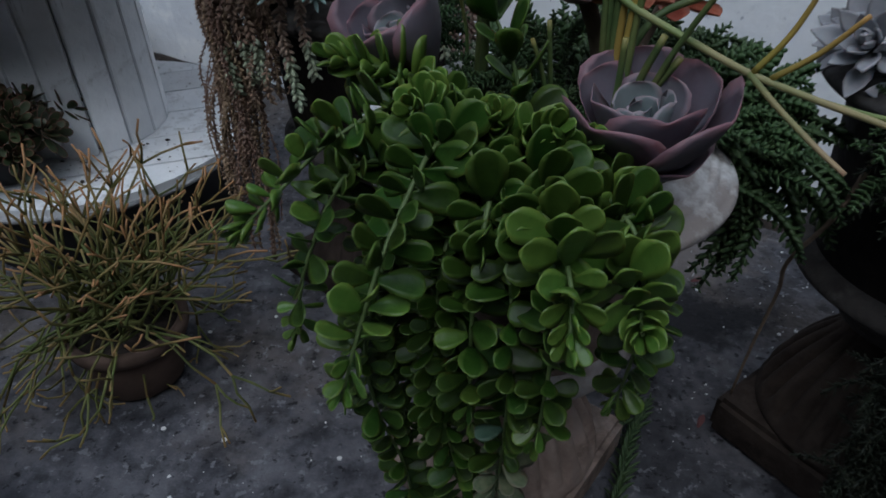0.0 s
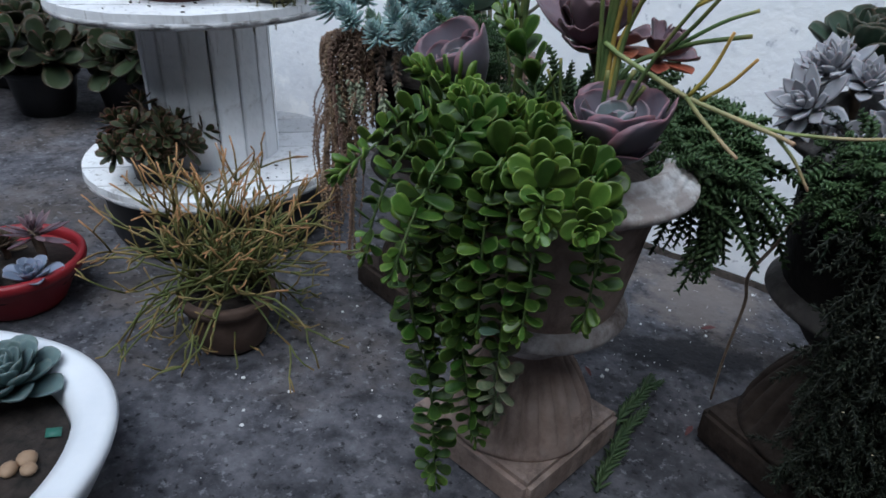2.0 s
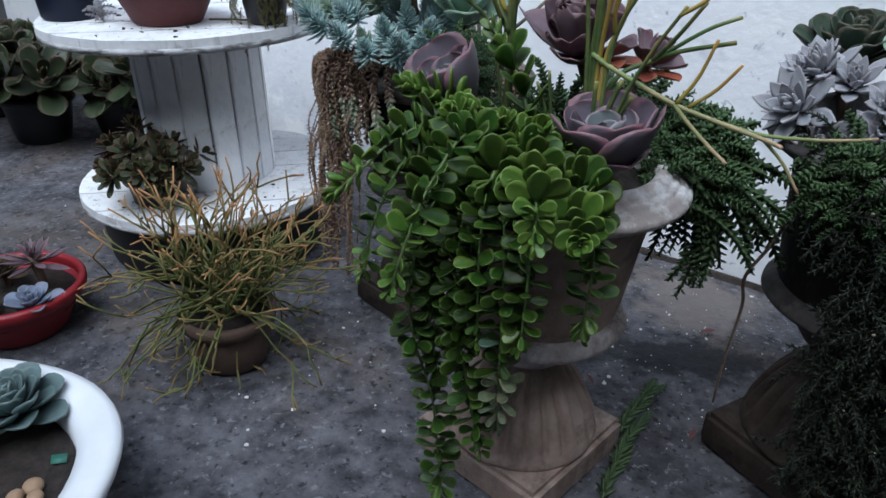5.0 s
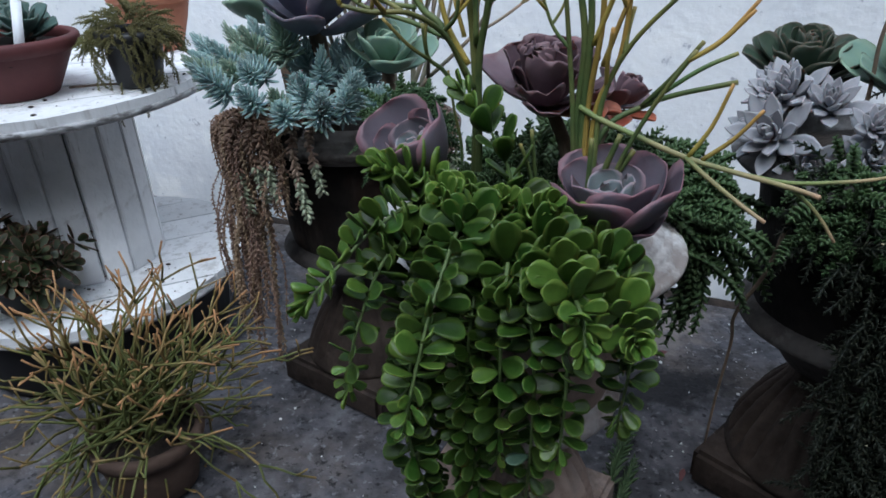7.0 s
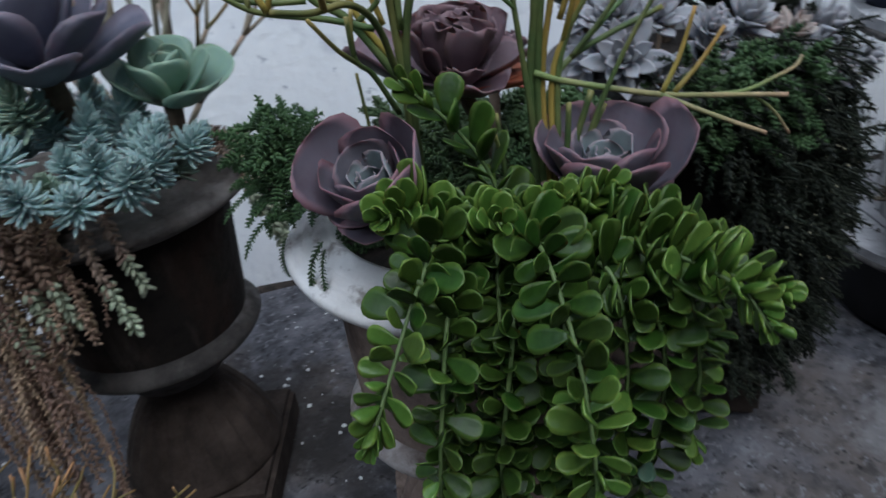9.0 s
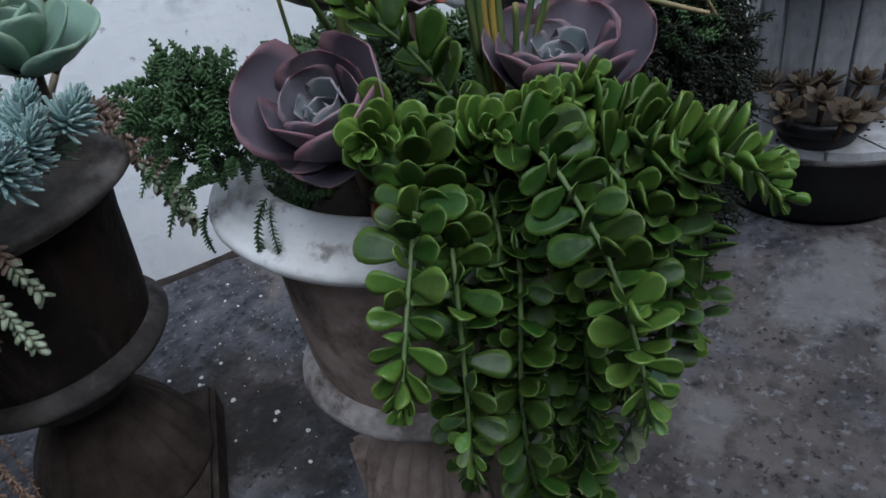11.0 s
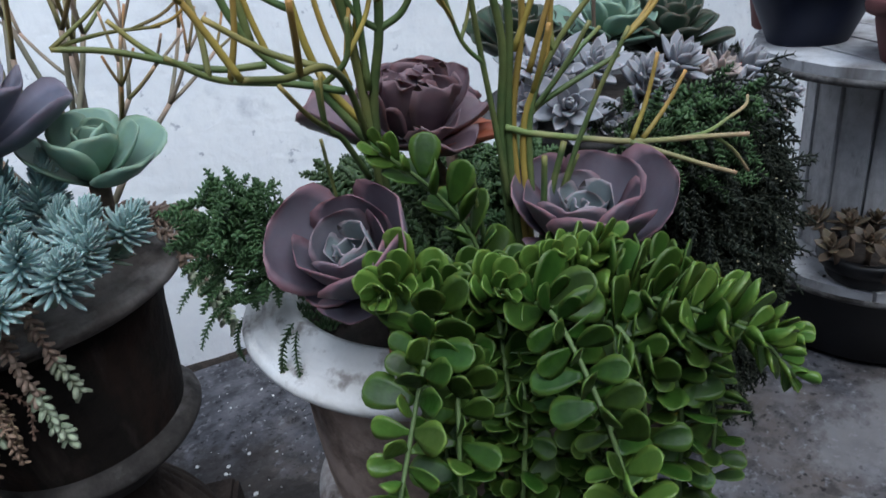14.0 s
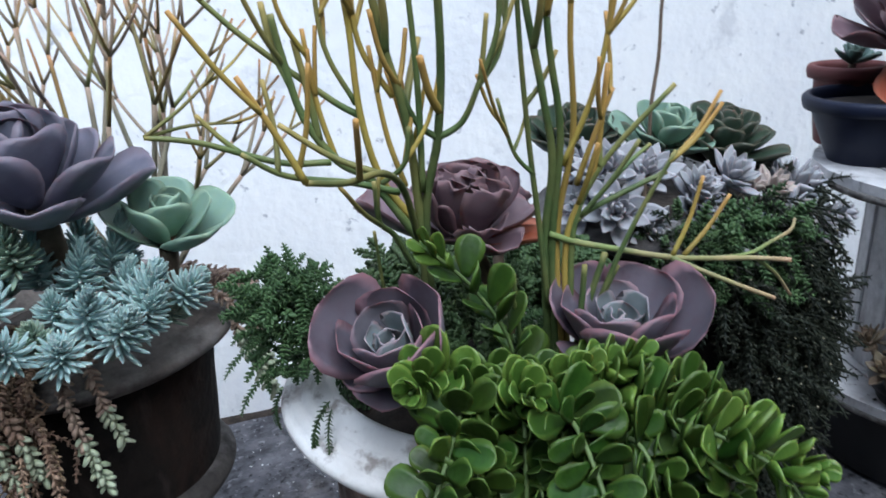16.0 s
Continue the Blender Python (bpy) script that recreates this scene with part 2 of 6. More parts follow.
def lathe(profile, seg=48, wobble=0.0, seed=0.0):
    """A closed turned form from (radius, height) pairs, bottom to top and back inside."""
    bm = bmesh.new()
    rings = []
    for r, z in profile:
        if r < 1e-5:
            rings.append([bm.verts.new((0, 0, z))])
            continue
        ring = []
        for i in range(seg):
            a = 2 * math.pi * i / seg
            k = 1 + wobble * noise.noise((math.cos(a) * 2 + seed, math.sin(a) * 2, z * 14))
            ring.append(bm.verts.new((r * k * math.cos(a), r * k * math.sin(a), z)))
        rings.append(ring)
    for a, b in zip(rings, rings[1:]):
        if len(a) == 1 and len(b) == 1:
            continue
        for i in range(seg):
            j = (i + 1) % seg
            if len(a) == 1:
                bm.faces.new((a[0], b[i], b[j]))
            elif len(b) == 1:
                bm.faces.new((a[i], a[j], b[0]))
            else:
                bm.faces.new((a[i], a[j], b[j], b[i]))
    return bm


def tube(bm, pts, radii, sides=6, cap=True):
    """A round rod along pts into bm; radii is one value or one for each point."""
    pts = [Vector(p) for p in pts]
    if not isinstance(radii, (list, tuple)):
        radii = [radii] * len(pts)
    up = Vector((0.31, 0.17, 0.93))
    rings = []
    for i, p in enumerate(pts):
        d = (pts[min(i + 1, len(pts) - 1)] - pts[max(i - 1, 0)]).normalized()
        x = d.cross(up)
        if x.length < 0.05:
            x = d.cross(Vector((1, 0, 0)))
        x.normalize()
        up = x.cross(d).normalized()
        rings.append([bm.verts.new(p + radii[i] * (math.cos(2 * math.pi * k / sides) * x + math.sin(2 * math.pi * k / sides) * up)) for k in range(sides)])
    for a, b in zip(rings, rings[1:]):
        for k in range(sides):
            bm.faces.new((a[k], a[(k + 1) % sides], b[(k + 1) % sides], b[k]))
    if cap:
        bm.faces.new(rings[0][::-1])
        bm.faces.new(rings[-1])
    return bm


def box(bm, c, s, turn=0.0, bevel=0.0):
    m = pose(*c, 0, 0, turn) @ Matrix.Diagonal((*s, 1))
    made = bmesh.ops.create_cube(bm, size=1, matrix=m)
    if bevel:
        es = list({e for v in made["verts"] for e in v.link_edges})
        bmesh.ops.bevel(bm, geom=es, offset=bevel, segments=2, affect="EDGES")
    return bm


def smooth_path(pts, n=10):
    """Catmull-Rom through pts."""
    p = [Vector(q) for q in pts]
    p = [2 * p[0] - p[1]] + p + [2 * p[-1] - p[-2]]
    out = []
    for i in range(1, len(p) - 2):
        for k in range(n):
            t = k / n
            out.append(0.5 * (2 * p[i] + (p[i + 1] - p[i - 1]) * t + (2 * p[i - 1] - 5 * p[i] + 4 * p[i + 1] - p[i + 2]) * t * t + (3 * p[i] - p[i - 1] - 3 * p[i + 1] + p[i + 2]) * t ** 3))
    out.append(p[-2])
    return out


SHAPES = {
    "spoon": [(0, 0.24), (0.13, 0.40), (0.3, 0.68), (0.5, 0.92), (0.68, 1.0), (0.83, 0.92), (0.94, 0.62), (1, 0.2)],
    "scoop": [(0, 0.4), (0.2, 0.58), (0.45, 0.88), (0.66, 1.0), (0.82, 0.93), (0.92, 0.7), (0.975, 0.42), (1, 0.1)],
    "point": [(0, 0.4), (0.25, 0.72), (0.5, 1.0), (0.7, 0.88), (0.86, 0.5), (0.96, 0.18), (1, 0.03)],
    "frill": [(0, 0.35), (0.15, 0.5), (0.3, 0.68), (0.45, 0.86), (0.58, 0.97), (0.7, 1.0), (0.8, 0.96), (0.88, 0.84), (0.94, 0.66), (0.98, 0.42), (1, 0.15)],
    "needle": [(0, 0.5), (0.5, 1.0), (1, 0.12)],
    "tiny": [(0, 0.5), (0.45, 1.0), (0.8, 0.75), (1, 0.12)],
    "finger": [(0, 0.6), (0.2, 0.9), (0.5, 1.0), (0.8, 0.85), (0.95, 0.5), (1, 0.12)],
}


def leaf_mesh(name, material, length, width, thick, shape, cup=0.2, curl=0.1, across=4, wave=0.0, frill=0.0):
    """A fleshy leaf along +x, its upper face towards +z, closed, thickest at the midrib."""
    bm = bmesh.new()
    lay = bm.verts.layers.float.new("margin")
    prof = SHAPES[shape]
    top, bot = [], []
    for u, w in prof:
        a, b = [], []
        for k in range(across + 1):
            v = 2 * k / across - 1
            x, y = u * length, v * w * width / 2
            z = cup * width * v * v * w + curl * length * u * u + wave * width * math.sin(9 * u + 2 * v) * abs(v)
            if frill:
                round_edge = math.atan2(v * w, max(0.02, u - 0.35))
                z += frill * width * math.sin(6 * round_edge + 1.3) * max(v * v * u, max(0.0, u - 0.7) * 2.5)
            t = thick * (1 - v * v) ** 0.5 * (0.55 + 0.45 * math.sin(math.pi * min(1, u * 1.1)))
            if 0 < k < across:
                a.append(bm.verts.new((x, y, z + t * 0.35)))
                b.append(bm.verts.new((x, y, z - t * 0.65)))
                a[-1][lay] = b[-1][lay] = max(0.0, u - 0.93) * 12
            else:
                e = bm.verts.new((x, y, z))
                e[lay] = min(1.0, 0.35 + 0.65 * u)
                a.append(e)
                b.append(e)
        top.append(a)
        bot.append(b)
    for g, flip in ((top, False), (bot, True)):
        for r, s in zip(g, g[1:]):
            for k in range(across):
                f = (r[k], s[k], s[k + 1], r[k + 1])
                bm.faces.new(f[::-1] if flip else f)
    for end in (0, -1):
        loop = top[end] + bot[end][1:-1][::-1]
        bm.faces.new(loop)
    return link_mesh(name, bm, material)


def joined(name, items, material):
    """One mesh out of (mesh, pose) pairs, with their margin values."""
    cache, vs, loops, starts, marg, nv, nl = {}, [], [], [], [], 0, 0
    for me, m in items:
        if me not in cache:
            co = np.empty(len(me.vertices) * 3, np.float32)
            me.vertices.foreach_get("co", co)
            lv = np.empty(len(me.loops), np.int32)
            me.loops.foreach_get("vertex_index", lv)
            ls = np.empty(len(me.polygons), np.int32)
            me.polygons.foreach_get("loop_start", ls)
            mg = np.zeros(len(me.vertices), np.float32)
            if "margin" in me.attributes:
                me.attributes["margin"].data.foreach_get("value", mg)
            cache[me] = (co.reshape(-1, 3), lv, ls, mg)
        co, lv, ls, mg = cache[me]
        a = np.array(m)
        vs.append(co @ a[:3, :3].T + a[:3, 3])
        loops.append(lv + nv)
        starts.append(ls + nl)
        marg.append(mg)
        nv, nl = nv + len(co), nl + len(lv)
    out = bpy.data.meshes.new(name)
    vs, loops, starts = np.concatenate(vs).astype(np.float32), np.concatenate(loops), np.concatenate(starts)
    out.vertices.add(len(vs))
    out.vertices.foreach_set("co", vs.ravel())
    out.loops.add(len(loops))
    out.loops.foreach_set("vertex_index", loops)
    out.polygons.add(len(starts))
    out.polygons.foreach_set("loop_start", starts)
    out.polygons.foreach_set("use_smooth", np.ones(len(starts), bool))
    out.attributes.new("margin", "FLOAT", "POINT").data.foreach_set("value", np.concatenate(marg))
    out.update(calc_edges=True)
    out.materials.append(material)
    return out


def aim(at, out, up, size=1.0, roll=0.0):
    """Pose with +x along out and +z near up."""
    x = Vector(out).normalized()
    y = Vector(up).cross(x)
    if y.length < 1e-4:
        y = Vector((0.3, 1, 0.2)).cross(x)
    y.normalize()
    z = x.cross(y)
    m = Matrix((x, y, z)).transposed().to_4x4()
    return Matrix.Translation(at) @ m @ pose(0, 0, 0, roll, 0, 0) @ Matrix.Scale(size, 4)


def rosette(parent, meshes, centre, axis, radius, n, e0=8, e1=78, inner=0.25, rise=0.35, twist=0.0, base=0.06, power=1.0, seed=1, jitter=6, name="leaf"):
    """Leaves in a spiral, the outer ones flat and long, the inner ones upright and short; meshes are of length 1."""
    rnd = random.Random(seed)
    ax = Vector(axis).normalized()
    q = ax.to_track_quat("Z", "Y")
    for i in range(n):
        k = i / max(1, n - 1)
        az = math.radians(137.5 * i + twist + rnd.uniform(-jitter, jitter))
        el = math.radians(e0 + (e1 - e0) * k ** power + rnd.uniform(-jitter, jitter) * 0.7)
        ln = radius * (1 - (1 - inner) * k ** 0.9) * rnd.uniform(0.92, 1.06)
        d = Vector((math.cos(az) * math.cos(el), math.sin(az) * math.cos(el), math.sin(el)))
        upv = Vector((-math.cos(az) * math.sin(el), -math.sin(az) * math.sin(el), math.cos(el)))
        p = Vector((math.cos(az) * base * radius * (1 - k), math.sin(az) * base * radius * (1 - k), rise * radius * k))
        j = min(len(meshes) - 1, int(k * len(meshes)))
        ob = part(name, meshes[j], None, parent)
        ob.matrix_basis = aim(Vector(centre) + q @ p, q @ d, q @ upv, ln, rnd.uniform(-8, 8))


# ---- structure ----
FZ = 0.0
bm = bmesh.new()
bmesh.ops.create_grid(bm, x_segments=160, y_segments=160, size=3.2)


def ground(x, y):
    return 0.004 * noise.noise((x * 3, y * 3, 0)) + 0.0012 * noise.noise((x * 11, y * 11, 3)) - 0.003


for v in bm.verts:
    v.co.z = ground(v.co.x, v.co.y)
for v in bm.verts:
    for k in (0, 1):
        if abs(v.co[k]) > 3.19:
            v.co[k] *= 25
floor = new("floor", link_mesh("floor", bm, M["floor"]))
tagged(floor, "old grey concrete floor, stained and worn, with darker and paler patches", "floor", kind="structure")
WALL_AT, WALL_TURN = (0.248, 1.195), -25.5
bm = bmesh.new()
box(bm, (0, 0.1, 1.2), (9.0, 0.2, 2.6))
wall = new("wall_north", link_mesh("wall_north", bm, M["wall"], False))
wall.matrix_basis = pose(*WALL_AT, 0, 0, 0, WALL_TURN)
tagged(wall, "whitewashed rendered yard wall, bluish white and pitted", "wall", kind="structure")

# unseen walls, added to shut out low sky light and dim the fronts
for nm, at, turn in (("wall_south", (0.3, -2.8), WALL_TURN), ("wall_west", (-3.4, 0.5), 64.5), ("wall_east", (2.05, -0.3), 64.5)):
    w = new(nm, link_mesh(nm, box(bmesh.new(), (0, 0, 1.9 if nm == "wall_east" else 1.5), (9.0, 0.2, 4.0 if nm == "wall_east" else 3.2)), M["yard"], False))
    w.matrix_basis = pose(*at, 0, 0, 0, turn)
    tagged(w, "unseen plain grey wall added to close the yard and block low light", "wall", kind="structure")

# dirt gathered along the foot of the wall
bm = bmesh.new()
rows = []
for i in range(161):
    x = -2.4 + 0.03 * i
    w = 0.012 + 0.016 * abs(noise.noise((x * 7, 0.3, 0))) + 0.006 * noise.noise((x * 31, 2.3, 0))
    h = 0.006 + 0.007 * abs(noise.noise((x * 11, 5.1, 0)))
    rows.append([bm.verts.new(p) for p in ((x, 0.002, -0.01), (x, -0.001, h), (x, -w * 0.5, h * 0.7), (x, -w, -0.008))])
for a, b in zip(rows, rows[1:]):
    for k in range(3):
        bm.faces.new((a[k], b[k], b[k + 1], a[k + 1]))
dirt = new("dirt_strip", link_mesh("dirt_strip", bm, M["soil"]))
dirt.matrix_basis = pose(*WALL_AT, 0, 0, 0, WALL_TURN)
tagged(dirt, "dark dirt gathered along the foot of the whitewashed wall", "dirt", kind="stuff")

# ---- urns ----
URN_FOOT = [(0.100, 0.044), (0.109, 0.049), (0.1105, 0.056), (0.107, 0.062), (0.104, 0.072), (0.098, 0.086), (0.089, 0.103), (0.079, 0.121), (0.067, 0.139), (0.056, 0.154), (0.048, 0.165), (0.0455, 0.175), (0.050, 0.186), (0.062, 0.194)]
URN_RING = [(0.062, 0.192), (0.074, 0.209), (0.089, 0.226), (0.105, 0.238), (0.1185, 0.2445), (0.1212, 0.2485), (0.1205, 0.253), (0.1135, 0.2635), (0.105, 0.266)]
URN_BOWL = [(0.105, 0.262), (0.109, 0.285), (0.1135, 0.33), (0.1175, 0.375), (0.121, 0.40), (0.127, 0.416)]
URN_RIM = [(0.125, 0.413), (0.141, 0.421), (0.1515, 0.428), (0.156, 0.4335), (0.1563, 0.438), (0.153, 0.4415), (0.15, 0.4415), (0.1485, 0.4443), (0.1435, 0.4463), (0.1405, 0.4458), (0.139, 0.4489), (0.1345, 0.4508), (0.132, 0.4504), (0.1302, 0.4545), (0.1255, 0.4567), (0.121, 0.4607), (0.113, 0.4573), (0.11, 0.38), (0.0, 0.38)]


def urn(at, turn, label, body, rim, foot, ring, lean=0.0, size=1.0, sink=0.0, dome=0.94, flute=0.17):
    u = thing("urn", at, label, "planter", turn=turn)
    u.scale = (size,) * 3
    bm = bmesh.new()
    box(bm, (0, 0, 0.024), (0.208, 0.208, 0.052), 0, 0.007)
    part("base_plate", bm, foot, u, smooth=False)
    bm = lathe(URN_FOOT + [(0.0, 0.194), (0.0, 0.046), URN_FOOT[0]], 176)
    for v in bm.verts:
        if v.co.z < 0.15:
            v.co.xy *= dome + (1 - dome) * max(0.0, v.co.z - 0.06) / 0.09
        if 0.063 < v.co.z < 0.163 and v.co.xy.length > 0.02:
            a = math.atan2(v.co.y, v.co.x)
            v.co.xy *= 1 + flute * (abs(math.cos(11 * a)) ** 0.6 - 0.85) * min(1.0, (0.166 - v.co.z) / 0.03) * min(1.0, (v.co.z - 0.062) / 0.012)
    part("foot", bm, foot, u)
    ax = Matrix.Rotation(radians(-turn), 3, "Z") @ Vector((0.42, 0.91, 0))
    top = Vector((0, 0, 0.3))
    tip = Matrix.Translation((0, 0, -sink)) @ Matrix.Translation(top) @ Matrix.Rotation(radians(lean), 4, ax) @ Matrix.Translation(-top)
    for nm, bm, material in (
        ("ring", lathe(URN_RING + [(0.0, 0.27), (0.0, 0.2), URN_RING[0]], 64, 0.02), ring),
        ("bowl", lathe(URN_BOWL + [(0.0, 0.416), (0.0, 0.27), URN_BOWL[0]], 64, 0.012), body),
        ("rim", lathe(URN_RIM + [(0.0, 0.414), URN_RIM[0]], 96, 0.01, at[0] * 9), rim),
        ("soil", lathe([(0.0, 0.445), (0.06, 0.448), (0.108, 0.432), (0.114, 0.4), (0.0, 0.4)], 32, 0.03), M["soil"]),
    ):
        part(nm, bm, material, u, "dark potting soil" if nm == "soil" else "").matrix_basis = tip
    return u


URN_A, URN_B, URN_C = (0.05, 0.493, 0), (-0.155, 0.86, 0), (0.48, 0.55, 0)
urn(URN_A, 57, "cast concrete pedestal urn with worn white rim, overgrown with succulents", M["urn"], M["urn_white"], M["urn"], M["urn_ring"], 3.5, 1.04, 0.011)
urn(URN_B, 53, "concrete pedestal urn, stained and darkened for shade, full of blue succulents", M["urn_dark"], M["urn_grey"], M["urn_foot"], M["urn_band"], 0.0, 1.04, dome=0.93, flute=0.05)
urn(URN_C, 40, "concrete pedestal urn darkened for shade, covered by dark trailing leaves", M["urn_black"], M["urn_dull_rim"], M["urn_foot"], M["urn_band"], size=1.12, dome=0.93)

# ---- cable drums ----


def leaning(at, degrees, way, height=0.3):
    """A tilt by degrees towards way, about a point at height over at."""
    pivot = Vector((at[0], at[1], height))
    axis = Vector((0, 0, 1)).cross(Vector((*way, 0)).normalized())
    return Matrix.Translation(pivot) @ Matrix.Rotation(radians(degrees), 4, axis) @ Matrix.Translation(-pivot)


def cable_drum(at, turn, R, label, seed, low=0.0, tilt=None, paint="spool", edge="spool_edge"):
    d = thing("cable_drum", at, label, "drum table", "cable drums used as tables", turn)
    flat = d.matrix_basis.copy()
    if tilt:
        d.matrix_basis = tilt @ flat
    rnd = random.Random(seed)
    # the tub's black also stands in for the shadow below the lower disc
    part("tub", lathe([(0.0, 0.0), (R - 0.06, 0.0), (R - 0.045, 0.01), (R - 0.035, 0.12), (R - 0.03, 0.134), (0.0, 0.134)], 48), M["black"], d, "black tub filling the shadow under the drum").matrix_basis = d.matrix_basis.inverted() @ flat
    for nm, z, r in (("lower_disc", 0.135, R), ("upper_disc", 0.478 - low, R)):
        disc = part(nm, lathe([(0.0, z), (r - 0.004, z), (r, z + 0.004), (r, z + 0.012), (0.0, z + 0.012)], 72), M[edge], d)
        w = R / 3
        for i in range(6):
            y0, y1 = -R + i * w + 0.0018, -R + (i + 1) * w - 0.0018
            bm = bmesh.new()
            ring = []
            ys = np.linspace(y0, y1, 6)
            right = [(math.sqrt(max(0, r * r - y * y)), y) for y in ys]
            left = [(-x, y) for x, y in right[::-1]]
            lo = [bm.verts.new((x, y, z + 0.0121)) for x, y in right + left]
            hi = [bm.verts.new((x * 0.996, y, z + 0.026 + rnd.uniform(-0.0008, 0.0008))) for x, y in right + left]
            m = len(lo)
            bm.faces.new(hi)
            bm.faces.new(lo[::-1])
            for k in range(m):
                if (Vector(lo[k].co) - Vector(lo[(k + 1) % m].co)).length > 1e-5:
                    bm.faces.new((lo[k], lo[(k + 1) % m], hi[(k + 1) % m], hi[k]))
            bmesh.ops.remove_doubles(bm, verts=bm.verts, dist=1e-5)
            part("plank", bm, M[paint], disc, smooth=False)
    n = 16
    for i in range(n):
        bm = bmesh.new()
        w = 2 * 0.128 * math.tan(math.pi / n) - 0.0055
        box(bm, (0.12, 0, 0.3195 - low / 2), (0.016, w, 0.316 - low), 0, 0.0015)
        p = part("stave", bm, M[paint], d, smooth=False)
        p.matrix_basis = pose(0, 0, 0, 0, 0, 360 / n * i + rnd.uniform(-0.6, 0.6)) @ pose(rnd.uniform(-0.002, 0.001), 0, 0)
    # solid black filler: the shade of the hollow drum put in as colour
    part("core", lathe([(0.0, 0.163), (0.11, 0.163), (0.11, 0.476 - low), (0.0, 0.476 - low)], 32), M["black"], d, "black core standing in for the shade inside the drum")
    return d


DRUM_WAY = Vector((-0.87, -0.5))
DRUM_TILT = leaning((-0.682, 1.022), 2.0, DRUM_WAY)


def drum_top(x, y, z):
    """The height z of a disc of the leaning drum, at x, y."""
    return z - 0.0349 * (Vector((x + 0.682, y - 1.022)) @ DRUM_WAY)


cable_drum((-0.682, 1.022, 0), 20, 0.276, "whitewashed wooden cable drum used as a plant table", 3, 0.008, DRUM_TILT)
cable_drum((0.922, 0.322, 0), 55, 0.214, "greyed wooden cable drum with dirty peeling white paint, darkened for shade", 4, 0.022, paint="spool_old", edge="spool_old_edge")

# ---- plant materials ----


def leafmat(name, dark, light, margin, rough=0.45, amount=1.0, vary=0.15, size=1.6, spec=0.35, bloom=None, sss=0.06):
    """Fleshy leaf: mottled body, a coloured margin and an optional waxy bloom in patches."""
    m = mat(name, dark, light, rough, size, 5, 0.15, size * 3, vary=vary, spec=spec, stain=bloom, stain_size=1.3, stain_at=0.5, sss=sss)
    n, ln = m.node_tree.nodes, m.node_tree.links
    b = n["Principled BSDF"]
    src = b.inputs["Base Color"].links[0].from_socket
    at = n.new("ShaderNodeAttribute")
    at.attribute_name = "margin"
    mul = n.new("ShaderNodeMath")
    mul.operation = "MULTIPLY"
    mul.use_clamp = True
    mul.inputs[1].default_value = amount
    ln.new(at.outputs["Fac"], mul.inputs[0])
    mx = n.new("ShaderNodeMix")
    mx.data_type = "RGBA"
    mx.inputs["B"].default_value = (*margin, 1)
    ln.new(mul.outputs[0], mx.inputs["Factor"])
    ln.new(src, mx.inputs["A"])
    ln.new(mx.outputs["Result"], b.inputs["Base Color"])
    return m


M["jade"] = leafmat("jade_leaf", (0.010, 0.029, 0.0036), (0.027, 0.063, 0.008), (0.10, 0.165, 0.034), 0.42, 0.85, 0.3, spec=0.27)
M["jade_young"] = leafmat("young_jade_leaf", (0.043, 0.098, 0.014), (0.078, 0.148, 0.026), (0.155, 0.24, 0.045), 0.36, 0.85, 0.2)
M["jade_grey"] = leafmat("waxy_grey_jade_leaf", (0.035, 0.075, 0.05), (0.065, 0.115, 0.08), (0.10, 0.16, 0.10), 0.5, 0.6, 0.1)
M["jade_pale"] = leafmat("variegated_jade_leaf", (0.06, 0.095, 0.045), (0.17, 0.19, 0.11), (0.28, 0.24, 0.18), 0.5, 0.6, 0.2, size=2.5)
M["jade_stem"] = mat("jade_stem", (0.07, 0.12, 0.035), (0.125, 0.18, 0.06), 0.6, 60)
M["purple"] = leafmat("purple_leaf", (0.088, 0.066, 0.086), (0.145, 0.113, 0.14), (0.29, 0.13, 0.15), 0.5, 0.8, 0.12, bloom=(0.14, 0.122, 0.15))
M["purple_in"] = leafmat("purple_grey_inner_leaf", (0.16, 0.195, 0.205), (0.235, 0.275, 0.285), (0.34, 0.225, 0.255), 0.55, 0.8, 0.1)
M["purple_mid"] = leafmat("purple_grey_leaf", (0.105, 0.10, 0.120), (0.165, 0.155, 0.18), (0.30, 0.17, 0.195), 0.5, 0.75, 0.1)
M["wine"] = leafmat("wine_leaf", (0.098, 0.062, 0.076), (0.17, 0.112, 0.132), (0.29, 0.17, 0.18), 0.45, 0.8, 0.25)
M["wine_red"] = leafmat("red_old_leaf", (0.23, 0.055, 0.032), (0.34, 0.095, 0.055), (0.40, 0.13, 0.08), 0.45, 0.7, 0.1)
M["lilac"] = leafmat("dusky_lilac_leaf", (0.082, 0.085, 0.118), (0.135, 0.134, 0.178), (0.19, 0.145, 0.175), 0.5, 0.7, 0.14)
M["mint"] = leafmat("mint_leaf", (0.13, 0.215, 0.155), (0.20, 0.30, 0.215), (0.26, 0.36, 0.25), 0.5, 0.7, 0.1, bloom=(0.17, 0.27, 0.22))
M["deep"] = leafmat("deep_green_leaf", (0.024, 0.042, 0.030), (0.05, 0.078, 0.052), (0.09, 0.075, 0.055), 0.45, 0.8, 0.2)
M["ghost"] = leafmat("ghost_leaf", (0.25, 0.255, 0.28), (0.35, 0.35, 0.375), (0.43, 0.41, 0.43), 0.6, 0.6, 0.12)
M["ghost_pink"] = leafmat("pale_pink_leaf", (0.36, 0.30, 0.28), (0.46, 0.38, 0.34), (0.5, 0.4, 0.36), 0.6, 0.6, 0.12)
